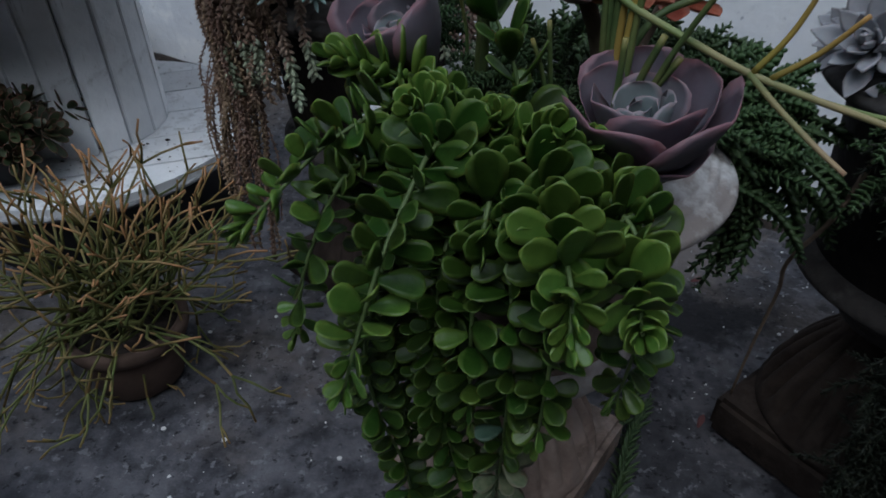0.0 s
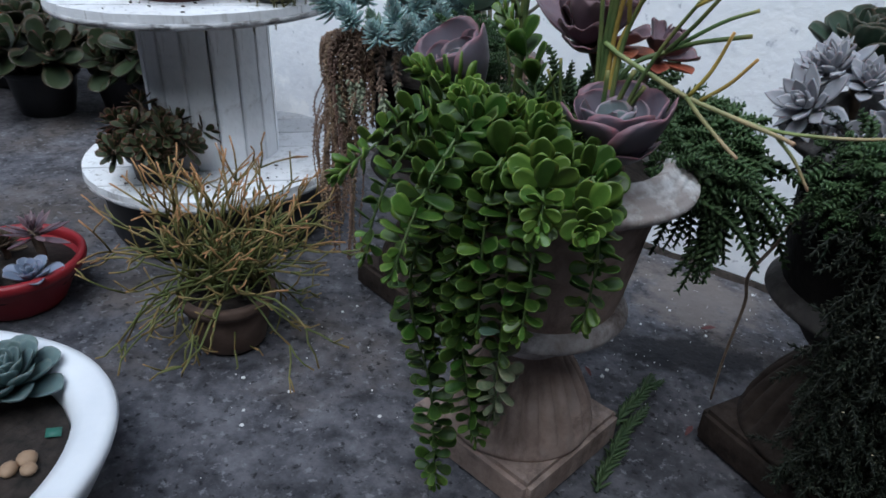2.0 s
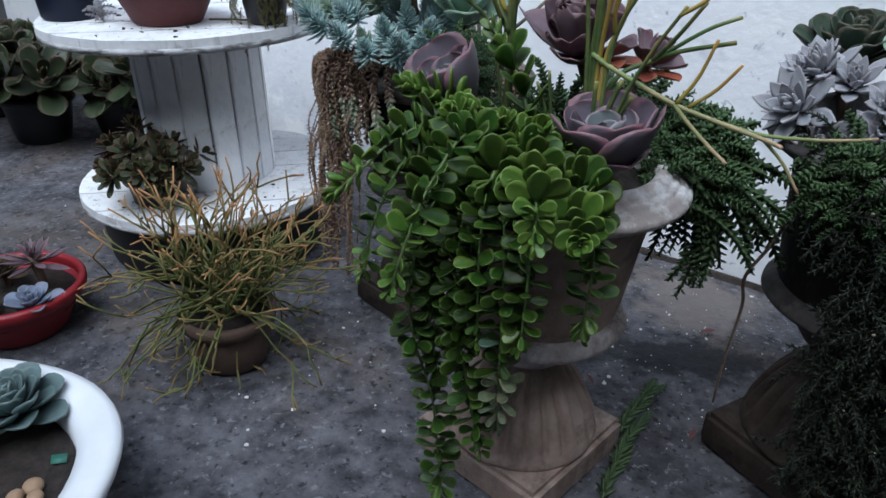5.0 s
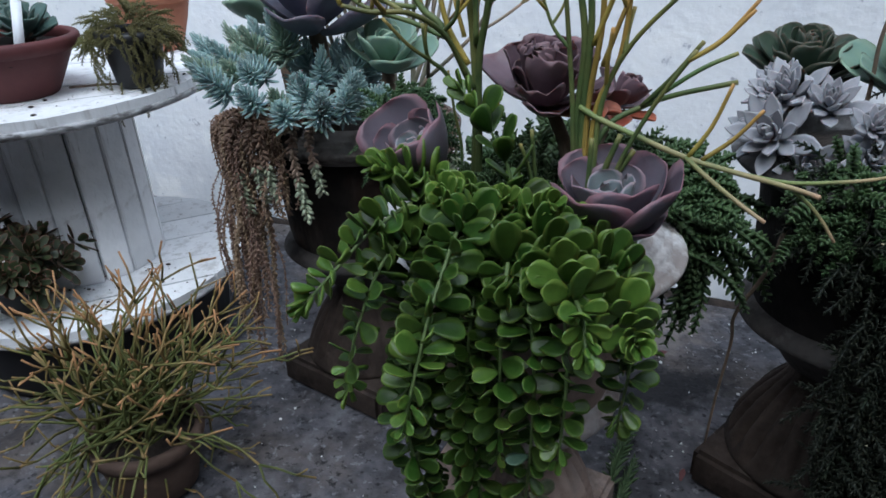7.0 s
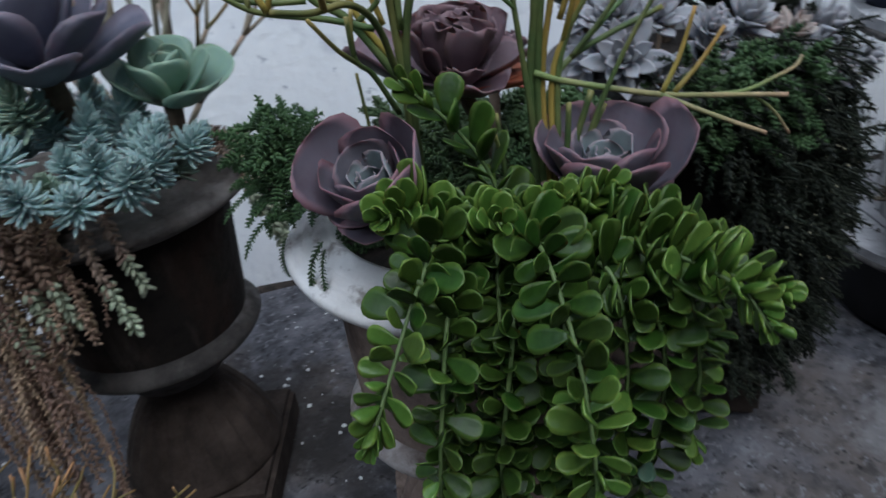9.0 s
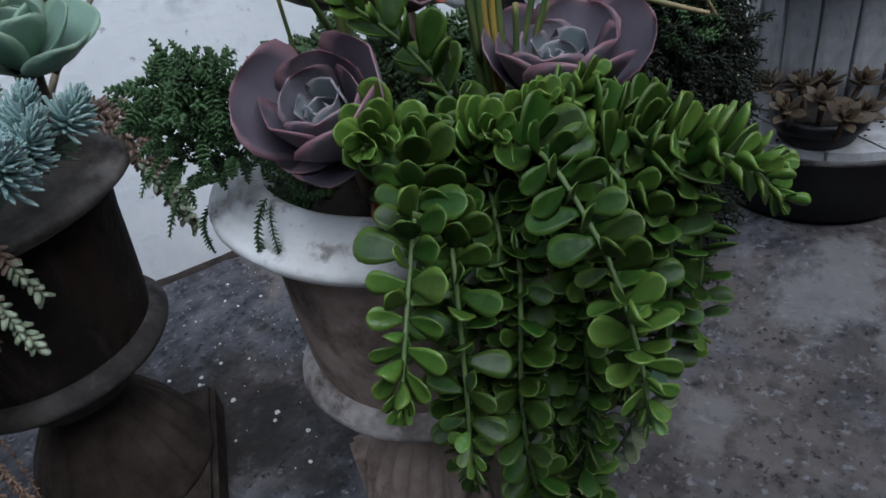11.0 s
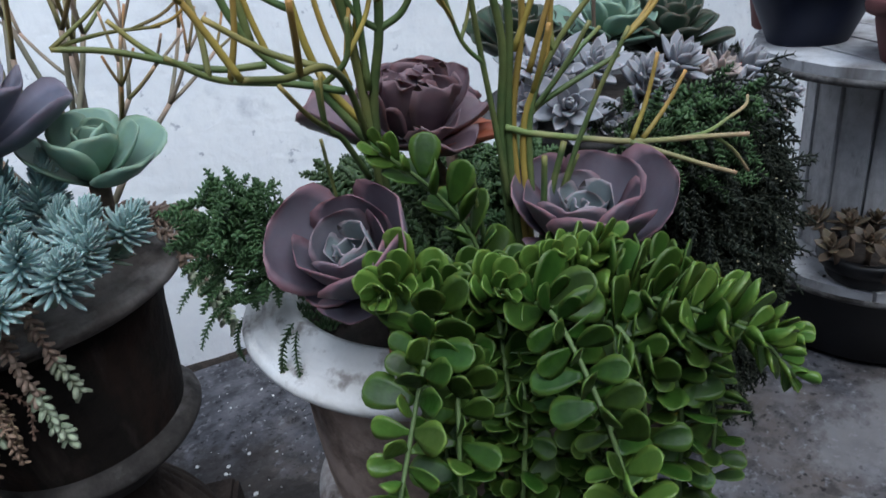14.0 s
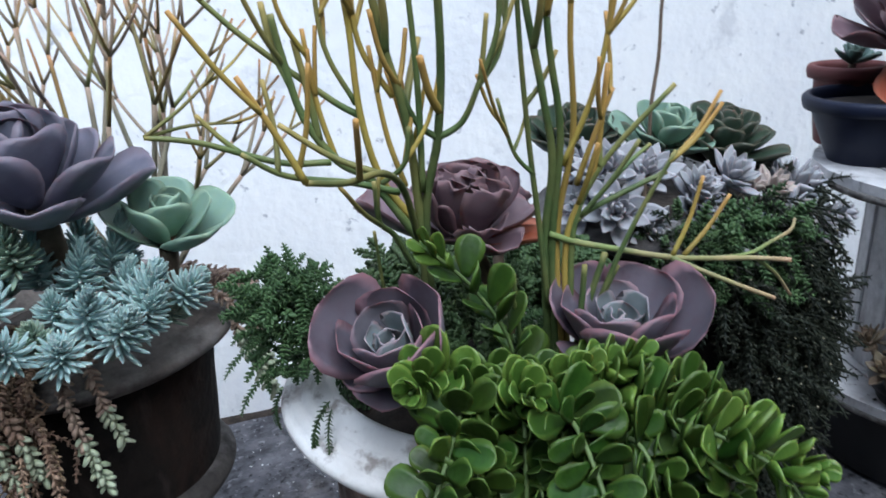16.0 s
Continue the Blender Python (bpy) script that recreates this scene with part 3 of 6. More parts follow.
M["chalk"] = leafmat("chalk_blue_leaf", (0.22, 0.345, 0.345), (0.36, 0.495, 0.485), (0.44, 0.55, 0.51), 0.55, 0.7, 0.2)
M["chalk_pale"] = leafmat("chalk_green_leaf", (0.21, 0.30, 0.24), (0.30, 0.40, 0.31), (0.38, 0.45, 0.33), 0.55, 0.6, 0.15)
M["fern"] = leafmat("small_green_leaf", (0.022, 0.050, 0.018), (0.056, 0.105, 0.038), (0.10, 0.16, 0.065), 0.5, 0.5, 0.35, size=60, sss=0.0)
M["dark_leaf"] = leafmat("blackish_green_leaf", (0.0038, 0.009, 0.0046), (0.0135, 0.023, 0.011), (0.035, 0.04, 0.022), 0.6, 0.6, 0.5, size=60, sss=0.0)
M["brown_bead"] = leafmat("dry_brown_bead", (0.16, 0.095, 0.066), (0.33, 0.215, 0.15), (0.36, 0.27, 0.19), 0.7, 0.4, 0.35, size=60, sss=0.0)
M["pale_bead"] = leafmat("pale_green_bead", (0.22, 0.28, 0.17), (0.38, 0.42, 0.29), (0.5, 0.5, 0.4), 0.6, 0.5, 0.2, size=60, sss=0.0)
M["rosy_bead"] = leafmat("rosy_brown_bead", (0.20, 0.12, 0.095), (0.34, 0.23, 0.18), (0.4, 0.34, 0.26), 0.6, 0.4, 0.25, size=60, sss=0.0)
M["dry_stem"] = mat("dry_stem", (0.10, 0.07, 0.05), (0.20, 0.14, 0.10), 0.85, 60)
M["brown_leaf"] = leafmat("brown_green_leaf", (0.05, 0.036, 0.022), (0.10, 0.072, 0.045), (0.14, 0.09, 0.06), 0.55, 0.6, 0.25)
M["moss"] = leafmat("olive_bead", (0.075, 0.08, 0.026), (0.17, 0.155, 0.055), (0.26, 0.21, 0.09), 0.55, 0.5, 0.3, size=60, sss=0.0)
M["blue_leaf"] = leafmat("grey_blue_leaf", (0.14, 0.17, 0.24), (0.2, 0.24, 0.32), (0.28, 0.29, 0.36), 0.55, 0.6, 0.1)
M["teal_leaf"] = leafmat("grey_teal_leaf", (0.045, 0.085, 0.075), (0.08, 0.13, 0.115), (0.12, 0.17, 0.14), 0.5, 0.6, 0.14)
M["bowl_teal"] = leafmat("dusty_blue_green_leaf", (0.075, 0.12, 0.125), (0.125, 0.185, 0.185), (0.19, 0.25, 0.24), 0.5, 0.7, 0.14)
M["aeonium"] = leafmat("red_tipped_green_leaf", (0.02, 0.034, 0.014), (0.042, 0.056, 0.024), (0.15, 0.045, 0.036), 0.45, 0.9, 0.25)
# darker aeonium for the far pots; their corner's shade is in the colour
M["aeonium_shaded"] = leafmat("shaded_red_green_leaf", (0.012, 0.022, 0.010), (0.030, 0.042, 0.018), (0.075, 0.03, 0.024), 0.45, 0.6, 0.35)
# rods go from green to yellow and orange along their length
M["stick"] = leafmat("green_yellow_stick", (0.055, 0.098, 0.034), (0.105, 0.158, 0.054), (0.38, 0.28, 0.09), 0.5, 0.8, 0.25, size=40, sss=0.0)
M["stick_gold"] = leafmat("golden_stick", (0.25, 0.205, 0.045), (0.38, 0.295, 0.07), (0.46, 0.25, 0.075), 0.5, 0.8, 0.2, size=40, sss=0.0)
M["stick_peach"] = leafmat("peach_stick", (0.13, 0.18, 0.06), (0.20, 0.24, 0.085), (0.46, 0.29, 0.18), 0.5, 0.9, 0.15, size=40, sss=0.0)
M["twig"] = leafmat("grey_brown_twig", (0.14, 0.145, 0.105), (0.24, 0.225, 0.165), (0.42, 0.27, 0.20), 0.6, 0.8, 0.3, size=40, sss=0.0)
M["straw"] = leafmat("olive_orange_stick", (0.066, 0.088, 0.024), (0.135, 0.15, 0.046), (0.40, 0.20, 0.09), 0.6, 0.9, 0.25, size=40, sss=0.0)


def rod(pts, r0, r1, sides=6, a0=0.0, a1=1.0):
    """A tapering rod with the margin value running along it."""
    bm = bmesh.new()
    lay = bm.verts.layers.float.new("margin")
    n = len(pts)
    tube(bm, pts, [r0 + (r1 - r0) * i / (n - 1) for i in range(n)], sides)
    for i, v in enumerate(bm.verts):
        k = (i // sides) / (n - 1)
        v[lay] = max(0.0, (a0 + (a1 - a0) * k) ** 1.5 + 0.35 * noise.noise(v.co * 45)) + (0.5 if i // sides == n - 1 else 0.0)
    return bm


# ---- the urn by the middle: trailing jade plant ----
JADE = {
    "old": [leaf_mesh("jade_leaf", M["jade"], 1, w, 0.10, "spoon", c, k) for w, c, k in ((0.66, 0.10, 0.06), (0.72, 0.15, -0.06), (0.60, 0.07, 0.14))],
    "young": [leaf_mesh("jade_leaf", M["jade_young"], 1, w, 0.13, "spoon", c, k) for w, c, k in ((0.62, 0.12, 0.10), (0.68, 0.2, 0.05))],
    "grey": [leaf_mesh("jade_leaf", M["jade_grey"], 1, 0.66, 0.10, "spoon", 0.1, 0.02)],
    "pale": [leaf_mesh("jade_leaf", M["jade_pale"], 1, 0.6, 0.10, "spoon", 0.1, 0.05)],
}


def jade_leaves(pts, rnd, size, gap, young):
    """Poses of the leaf pairs along a stem, crosswise, small and pale at the tip."""
    out = []
    total = sum((b - a).length for a, b in zip(pts, pts[1:]))
    walked, nxt, turn = 0.0, gap * 0.8, rnd.uniform(0, 6.28)
    for a, b in zip(pts, pts[1:]):
        d = b - a
        while walked + d.length >= nxt:
            p = a + d * ((nxt - walked) / max(1e-6, d.length))
            left = (total - nxt) / 0.05
            k = max(0.0, min(1.0, left))
            t = d.normalized()
            u = t.cross(Vector((0.2, 0.1, 0.97)))
            u = (u if u.length > 0.1 else t.cross(Vector((1, 0, 0)))).normalized()
            w = t.cross(u)
            hang = max(0.0, -t.z)
            away = Vector((p.x - 0.05, p.y - 0.49, 0)).normalized()
            for side in (0, math.pi):
                ang = turn + side + rnd.uniform(-0.3, 0.3)
                o = math.cos(ang) * u + math.sin(ang) * w
                # old leaves stand off the stem and turn up to the light, the tip leaves close round the bud
                way = o * (0.5 + 0.5 * k) + t * ((0.3 + rnd.uniform(-0.25, 0.3)) * k + 1.0 * (1 - k)) + Vector((0, 0, 0.2 + (0.5 * (1 - hang) + rnd.uniform(-0.1, 0.5) * hang) * k))
                upv = t * (0.75 - 0.6 * hang * k) - o * 0.2 + Vector((rnd.uniform(-0.35, 0.35), rnd.uniform(-0.35, 0.35), 0.35 + 0.4 * hang)) + away * (0.5 - 0.2 * hang)
                kind = "young" if (left < young or rnd.random() < 0.06) else ("grey" if rnd.random() < 0.02 else "old")
                out.append((kind, aim(p + o * 0.002, way, upv, size * (0.45 + 0.55 * k) * (1 - 0.27 * hang) * rnd.uniform(0.7, 1.15), rnd.uniform(-30, 30))))
            turn += math.pi / 2 + rnd.uniform(-0.15, 0.15)
            nxt += gap * (0.4 + (0.6 + 0.3 * hang) * k) * rnd.uniform(0.85, 1.15)
        walked += d.length
    return out


jade = thing("jade_plant", (0.03, 0.40, 0.45), "bright green trailing jade plant with round leaves, spilling over the urn", "plant")
JADE_ORIGIN = Vector((0.03, 0.40, 0.45))
STEMS = [
    [(0.03, 0.40, 0.45), (0.028, 0.345, 0.508), (0.045, 0.318, 0.510), (0.079, 0.286, 0.486), (0.092, 0.245, 0.480), (0.090, 0.21, 0.482)],
    [(0.03, 0.39, 0.45), (0.035, 0.33, 0.508), (0.045, 0.27, 0.512), (0.052, 0.222, 0.503), (0.052, 0.196, 0.482)],
    [(0.0, 0.41, 0.45), (-0.04, 0.38, 0.525), (-0.09, 0.35, 0.515), (-0.13, 0.332, 0.48), (-0.16, 0.318, 0.452)],
    [(-0.01, 0.42, 0.45), (-0.05, 0.40, 0.53), (-0.08, 0.38, 0.552), (-0.096, 0.37, 0.558)],
    [(0.0, 0.38, 0.45), (-0.02, 0.32, 0.53), (-0.045, 0.265, 0.50), (-0.062, 0.235, 0.45), (-0.073, 0.221, 0.405)],
    [(0.03, 0.38, 0.45), (0.035, 0.335, 0.52), (0.045, 0.31, 0.545)],
    [(0.0, 0.38, 0.45), (-0.04, 0.32, 0.48), (-0.072, 0.306, 0.38), (-0.068, 0.307, 0.30), (-0.046, 0.312, 0.21), (-0.034, 0.322, 0.05)],
    [(0.01, 0.38, 0.45), (-0.015, 0.30, 0.47), (-0.02, 0.287, 0.36), (0.0, 0.303, 0.22), (0.012, 0.312, 0.145)],
    [(0.03, 0.37, 0.45), (0.043, 0.265, 0.50), (0.05, 0.24, 0.44), (0.049, 0.241, 0.35)],
    [(0.05, 0.38, 0.45), (0.09, 0.29, 0.50), (0.106, 0.268, 0.44), (0.105, 0.277, 0.35)],
    [(-0.02, 0.40, 0.45), (-0.075, 0.34, 0.50), (-0.11, 0.315, 0.44), (-0.125, 0.31, 0.37)],
    [(0.035, 0.40, 0.45), (0.028, 0.408, 0.525), (0.008, 0.424, 0.572), (-0.018, 0.44, 0.606)],
    [(0.02, 0.38, 0.45), (0.01, 0.29, 0.51), (0.003, 0.262, 0.45), (0.005, 0.27, 0.33)],
    [(0.02, 0.39, 0.45), (0.012, 0.34, 0.525), (0.012, 0.325, 0.545)],
    [(0.05, 0.40, 0.45), (0.062, 0.36, 0.505), (0.07, 0.33, 0.528)],
    [(-0.01, 0.40, 0.45), (-0.03, 0.35, 0.53), (-0.04, 0.325, 0.548)],
    [(0.05, 0.39, 0.45), (0.085, 0.32, 0.50), (0.10, 0.29, 0.47), (0.105, 0.275, 0.42)],
    [(0.02, 0.37, 0.45), (0.022, 0.27, 0.49), (0.028, 0.25, 0.42), (0.03, 0.27, 0.29), (0.03, 0.30, 0.2)],
]
rnd = random.Random(11)
hidden = []
for s in range(8):
    a = radians(rnd.uniform(-165, -72))
    drop = rnd.uniform(0.05, 0.13) + (0.08 if a < radians(-95) else 0.0)
    c = Vector((0.03, 0.40, 0.45))
    o = Vector((math.cos(a) * 0.9, math.sin(a), 0))
    STEMS.append([c, c + o * 0.07 + Vector((0, 0, rnd.uniform(0.05, 0.08))), c + o * rnd.uniform(0.10, 0.125) + Vector((0, 0, 0.0)), c + o * rnd.uniform(0.105, 0.13) + Vector((0, 0, -drop * 0.6)), c + o * 0.11 + Vector((0, 0, -drop))])
for i, raw in enumerate(STEMS):
    pts = smooth_path(raw, 8)
    st = part("stem", rod([p - JADE_ORIGIN for p in pts], 0.0018, 0.0012, 6), M["jade_stem"], jade)
    poses = jade_leaves(pts, rnd, 0.032 if i == 11 else 0.0325 if i < 18 else 0.0275, 0.0145 if i == 11 else 0.0074, (3.0 if i in (3, 5, 13, 14, 15) else 1.6 if i < 6 else 0.6) if i < 18 else 0.2)
    for q, (kind, m) in enumerate(poses):
        if i == 17 and q > len(poses) * 0.7:
            kind = "pale"
        me = rnd.choice(JADE[kind])
        if i < 18:
            ob = part("leaf", me, None, st)
            ob.matrix_basis = Matrix.Translation(-JADE_ORIGIN) @ m
        else:
            hidden.append((rnd.choice(JADE["old"]), Matrix.Translation(-JADE_ORIGIN) @ m))
tagged(part("inner_foliage", joined("inner_foliage", hidden, M["jade"]), None, jade, "shaded inner leaves"), kind="stuff")

# ---- echeverias ----


def leaf_set(material, inner, widths=(0.72, 0.66, 0.6), wave=0.0, thick=0.06, shape="scoop", cup=0.28, curl=0.16, frill=0.0):
    return [leaf_mesh("rosette_leaf", material if i < 2 else inner, 1, w, thick, shape, cup, curl * (1 + 0.4 * i), 10 if frill else 6, wave * (1 + i), frill * (1 + 0.3 * i)) for i, w in enumerate(widths)]


SETS = {
    "purple": [leaf_mesh("rosette_leaf", m, 1, w, 0.04, "scoop", c, k, 8, wv) for m, w, c, k, wv in ((M["purple"], 1.08, 0.22, 0.24, 0.012), (M["purple"], 1.05, 0.24, 0.24, 0.02), (M["purple_mid"], 0.95, 0.26, 0.22, 0.03), (M["purple_in"], 0.85, 0.26, 0.2, 0.05), (M["purple_in"], 0.8, 0.28, 0.2, 0.07))],
    "wine": leaf_set(M["wine"], M["wine"], (0.85, 0.9, 0.95), 0.02, 0.045, "frill", 0.26, 0.22, 0.06),
    "wine_core": leaf_set(M["wine"], M["wine"], (0.95, 1.05, 1.1), 0.03, 0.04, "frill", 0.34, 0.12, 0.10),
    "lilac": leaf_set(M["lilac"], M["lilac"], (1.0, 0.95, 0.85), 0.0, 0.06, "scoop", 0.24, 0.26),
    "mint": leaf_set(M["mint"], M["mint"], (0.9, 0.9, 0.84), 0.0, 0.11, "scoop", 0.14, 0.2),
    "deep": leaf_set(M["deep"], M["deep"], (0.62, 0.6, 0.55), 0.01, 0.06, "scoop", 0.24, 0.24),
    "ghost": leaf_set(M["ghost"], M["ghost"], (0.44, 0.46, 0.46), 0.0, 0.13, "point", 0.16, 0.14),
    "ghost_pink": leaf_set(M["ghost_pink"], M["ghost_pink"], (0.56, 0.56, 0.54), 0.0, 0.13, "point", 0.14, 0.1),
    "brown": leaf_set(M["brown_leaf"], M["brown_leaf"], (0.5, 0.5, 0.46), 0.0, 0.12, "point", 0.12, 0.1),
    "blue": leaf_set(M["blue_leaf"], M["blue_leaf"], (0.6, 0.6, 0.56), 0.0, 0.12, "scoop", 0.2, 0.14),
    "teal": leaf_set(M["teal_leaf"], M["teal_leaf"], (0.7, 0.68, 0.64), 0.0, 0.1, "scoop", 0.22, 0.14),
    "bowl_teal": leaf_set(M["bowl_teal"], M["bowl_teal"], (0.62, 0.6, 0.56), 0.0, 0.1, "spoon", 0.2, 0.16),
    "aeonium": leaf_set(M["aeonium"], M["aeonium"], (0.4, 0.4, 0.36), 0.0, 0.07, "spoon", 0.1, 0.1),
    "aeonium_broad": leaf_set(M["aeonium_shaded"], M["aeonium_shaded"], (0.66, 0.62, 0.56), 0.01, 0.06, "spoon", 0.16, 0.16),
    "spiky": leaf_set(M["wine"], M["wine"], (0.22, 0.22, 0.2), 0.0, 0.08, "point", 0.1, 0.05),
}


def echeveria(at, axis, radius, n, kind, label, stem=0.0, name="echeveria", category="succulent", group="", **kw):
    """A rosette on a short stem; at is the foot of the stem, or of the rosette where it has none."""
    t = thing(name, at, label, category, group)
    ax = Vector(axis).normalized()
    top = ax * stem
    if stem:
        part("stem", rod([(0, 0, -0.01), top * 0.5 + Vector((0.004, 0, 0)), top + ax * radius * 0.25], radius * 0.11, radius * 0.13, 8), M["dry_stem"], t)
    rosette(t, SETS[kind], top, ax, radius, n, **kw)
    return t


R1 = dict(e1=72, inner=0.45, rise=0.12, base=0.2, power=1.1, jitter=4)


def skirt(rosette_thing, top, axis, radius, turns, kind="purple"):
    """Old lower leaves that lie flat under a rosette."""
    ax = Vector(axis).normalized()
    q = ax.to_track_quat("Z", "Y")
    for az in turns:
        a = radians(az)
        d = q @ Vector((math.cos(a), math.sin(a), 0.25))
        part("old_leaf", SETS[kind][0], None, rosette_thing).matrix_basis = aim(Vector(top) - ax * 0.004, d, q @ Vector((0, 0, 1)), radius)


AX1, AX2 = Vector((-0.15, -0.13, 0.97)).normalized(), Vector((-0.45, -0.22, 0.87)).normalized()
e1 = echeveria((0.117, 0.378, 0.448), AX1, 0.077, 14, "purple", "purple-grey echeveria rosette with pink leaf edges in the urn", 0.045, seed=5, e0=36, **R1)
skirt(e1, AX1 * 0.045, AX1, 0.058, (235, 345))
e2 = echeveria((-0.014, 0.457, 0.462), AX2, 0.070, 14, "purple", "purple-grey echeveria rosette beside the white urn rim", 0.070, seed=8, twist=40, e0=49, **R1)
skirt(e2, AX2 * 0.07, AX2, 0.046, (200, 275))
R3 = Vector((0.072, 0.500, 0.572))
r3 = echeveria(tuple(R3), (-0.06, -0.12, 1.0), 0.058, 6, "wine", "brown-purple ruffled echeveria on a leaning stem", 0.0, seed=12, e0=4, e1=30, inner=0.8, rise=0.06, base=0.12)
part("stem", rod([(0.03, -0.03, -0.14), (0.03, -0.02, -0.08), (0.016, -0.006, -0.03), (0.0, 0.0, 0.006)], 0.0075, 0.0065, 8), M["dry_stem"], r3)
rosette(r3, SETS["wine_core"], Vector((-0.006, -0.004, 0.004)), (0.0, -0.14, 1.0), 0.06, 10, e0=46, e1=84, inner=0.7, rise=0.24, base=0.26, power=0.8, seed=13)
for az, lift, k in ((128, 0.16, 0.096), (262, -0.04, 0.06)):
    a = radians(az)
    part("leaf", SETS["wine"][0], None, r3).matrix_basis = aim((0, 0, -0.004), (math.cos(a), math.sin(a), lift), (0, 0, 1), k)
OLD_LEAF = leaf_mesh("old_leaf", M["wine_red"], 1, 0.55, 0.05, "scoop", 0.22, 0.1)
for az, lift, k in ((-52, 0.02, 0.07), (-22, -0.04, 0.072)):
    a = radians(az)
    part("old_leaf", OLD_LEAF, None, r3, "orange-red old leaf").matrix_basis = aim((0, 0, -0.006), (math.cos(a), math.sin(a), lift), (0, 0, 1), k)
side = echeveria((0.152, 0.540, 0.556), (0.5, 0.05, 1.0), 0.045, 9, "wine", "small brown-red ruffled side rosette of the wine echeveria", 0.0, seed=14, e0=4, e1=60, inner=0.6, rise=0.2, base=0.12)
part("stem", rod([(-0.05, -0.06, -0.11), (-0.03, -0.03, -0.05), (0.0, 0.0, 0.004)], 0.006, 0.005, 8), M["dry_stem"], side)
for az in (-40, -95):
    a = radians(az)
    part("old_leaf", OLD_LEAF, None, side, "orange-red old leaf").matrix_basis = aim((0, 0, -0.004), (math.cos(a), math.sin(a), -0.15), (0, 0, 1), 0.045)
ros_leaf = thing("fallen_leaf", (-0.055, 0.425, 0.472), "withered orange-red leaf lying on the urn rim", "leaf")
part("blade", leaf_mesh("blade", M["wine_red"], 1, 0.5, 0.05, "scoop", 0.25, 0.1), None, ros_leaf).matrix_basis = aim((0.01, 0, 0.01), (-0.55, -0.8, -0.15), (0, 0, 1), 0.03)

# ---- pencil plants ----


def stick_plant(at, label, stems, seed, material, radius=0.0046, levels=3, spread=32, name="pencil_plant", tips=None, rise=0.35, sides=7, thin=0.8):
    """Smooth rods that fork again and again; stems are (foot, direction, length)."""
    t = thing(name, at, label, "succulent")
    rnd = random.Random(seed)
    o = Vector(at)

    def grow(p, d, length, r, level):
        pts = [p]
        bend = Vector((rnd.uniform(-1, 1), rnd.uniform(-1, 1), rnd.uniform(0.0, 1))) * 0.25 + Vector((0, 0, rise))
        for k in range(5):
            d = (d + bend * 0.09).normalized()
            pts.append(pts[-1] + d * length / 5)
        last = level >= levels
        a0, a1 = level / (levels + 1), (level + 1) / (levels + 1)
        m = material if not tips or level < levels - 1 else rnd.choice(tips)
        part("branch", rod([q - o for q in pts], r, r * (0.72 if last else 0.86), sides, a0 * 0.8, a1), m, t)
        if last:
            return
        n = rnd.choice((2, 2, 3)) if level else rnd.choice((2, 3))
        ph = rnd.uniform(0, 6.28)
        u = d.cross(Vector((0.3, 0.2, 0.9))).normalized()
        w = d.cross(u)
        for k in range(n):
            a = ph + k * 2 * math.pi / n + rnd.uniform(-0.4, 0.4)
            s = radians(rnd.uniform(0.6, 1.15) * spread)
            grow(pts[-1], (math.cos(s) * d + math.sin(s) * (math.cos(a) * u + math.sin(a) * w)).normalized(), length * rnd.uniform(0.6, 0.95), r * thin, level + 1)

    for f, d, length in stems:
        grow(Vector(f), Vector(d).normalized(), length, radius, 0)
    return t


def stick_clump(at, label, branches):
    """A stick plant from its own branches: (radius, end colour 0..1, material, points)."""
    t = thing("pencil_plant", at, label, "succulent")
    rnd = random.Random(len(branches))
    for r, tint, m, pts in branches:
        line = smooth_path(pts, 6)
        part("branch", rod([p - Vector(at) for p in line], r * 0.6, r * 0.42, 8, tint * 0.4, tint), M[m], t)
        for k in range(rnd.choice((1, 2, 2, 3))):
            j = rnd.randrange(len(line) // 2, len(line) - 1)
            if line[j].z < 0.61:
                continue
            d = (line[j + 1] - line[j]).normalized()
            d = (d * 0.9 + Vector((rnd.uniform(-1, 1), rnd.uniform(-0.6, 0.6), rnd.uniform(0.1, 0.7)))).normalized()
            ln = rnd.uniform(0.03, 0.075)
            q = line[j] + d * ln * 0.45
            e = q + (d + Vector((rnd.uniform(-0.25, 0.25), 0, 0.45))).normalized() * ln * 0.55
            part("branch", rod([p - Vector(at) for p in smooth_path([line[j], q, e], 5)], r * 0.5, r * 0.38, 7, 0.3, 1.0), M[rnd.choice((m, "stick_gold"))], t)
    return t


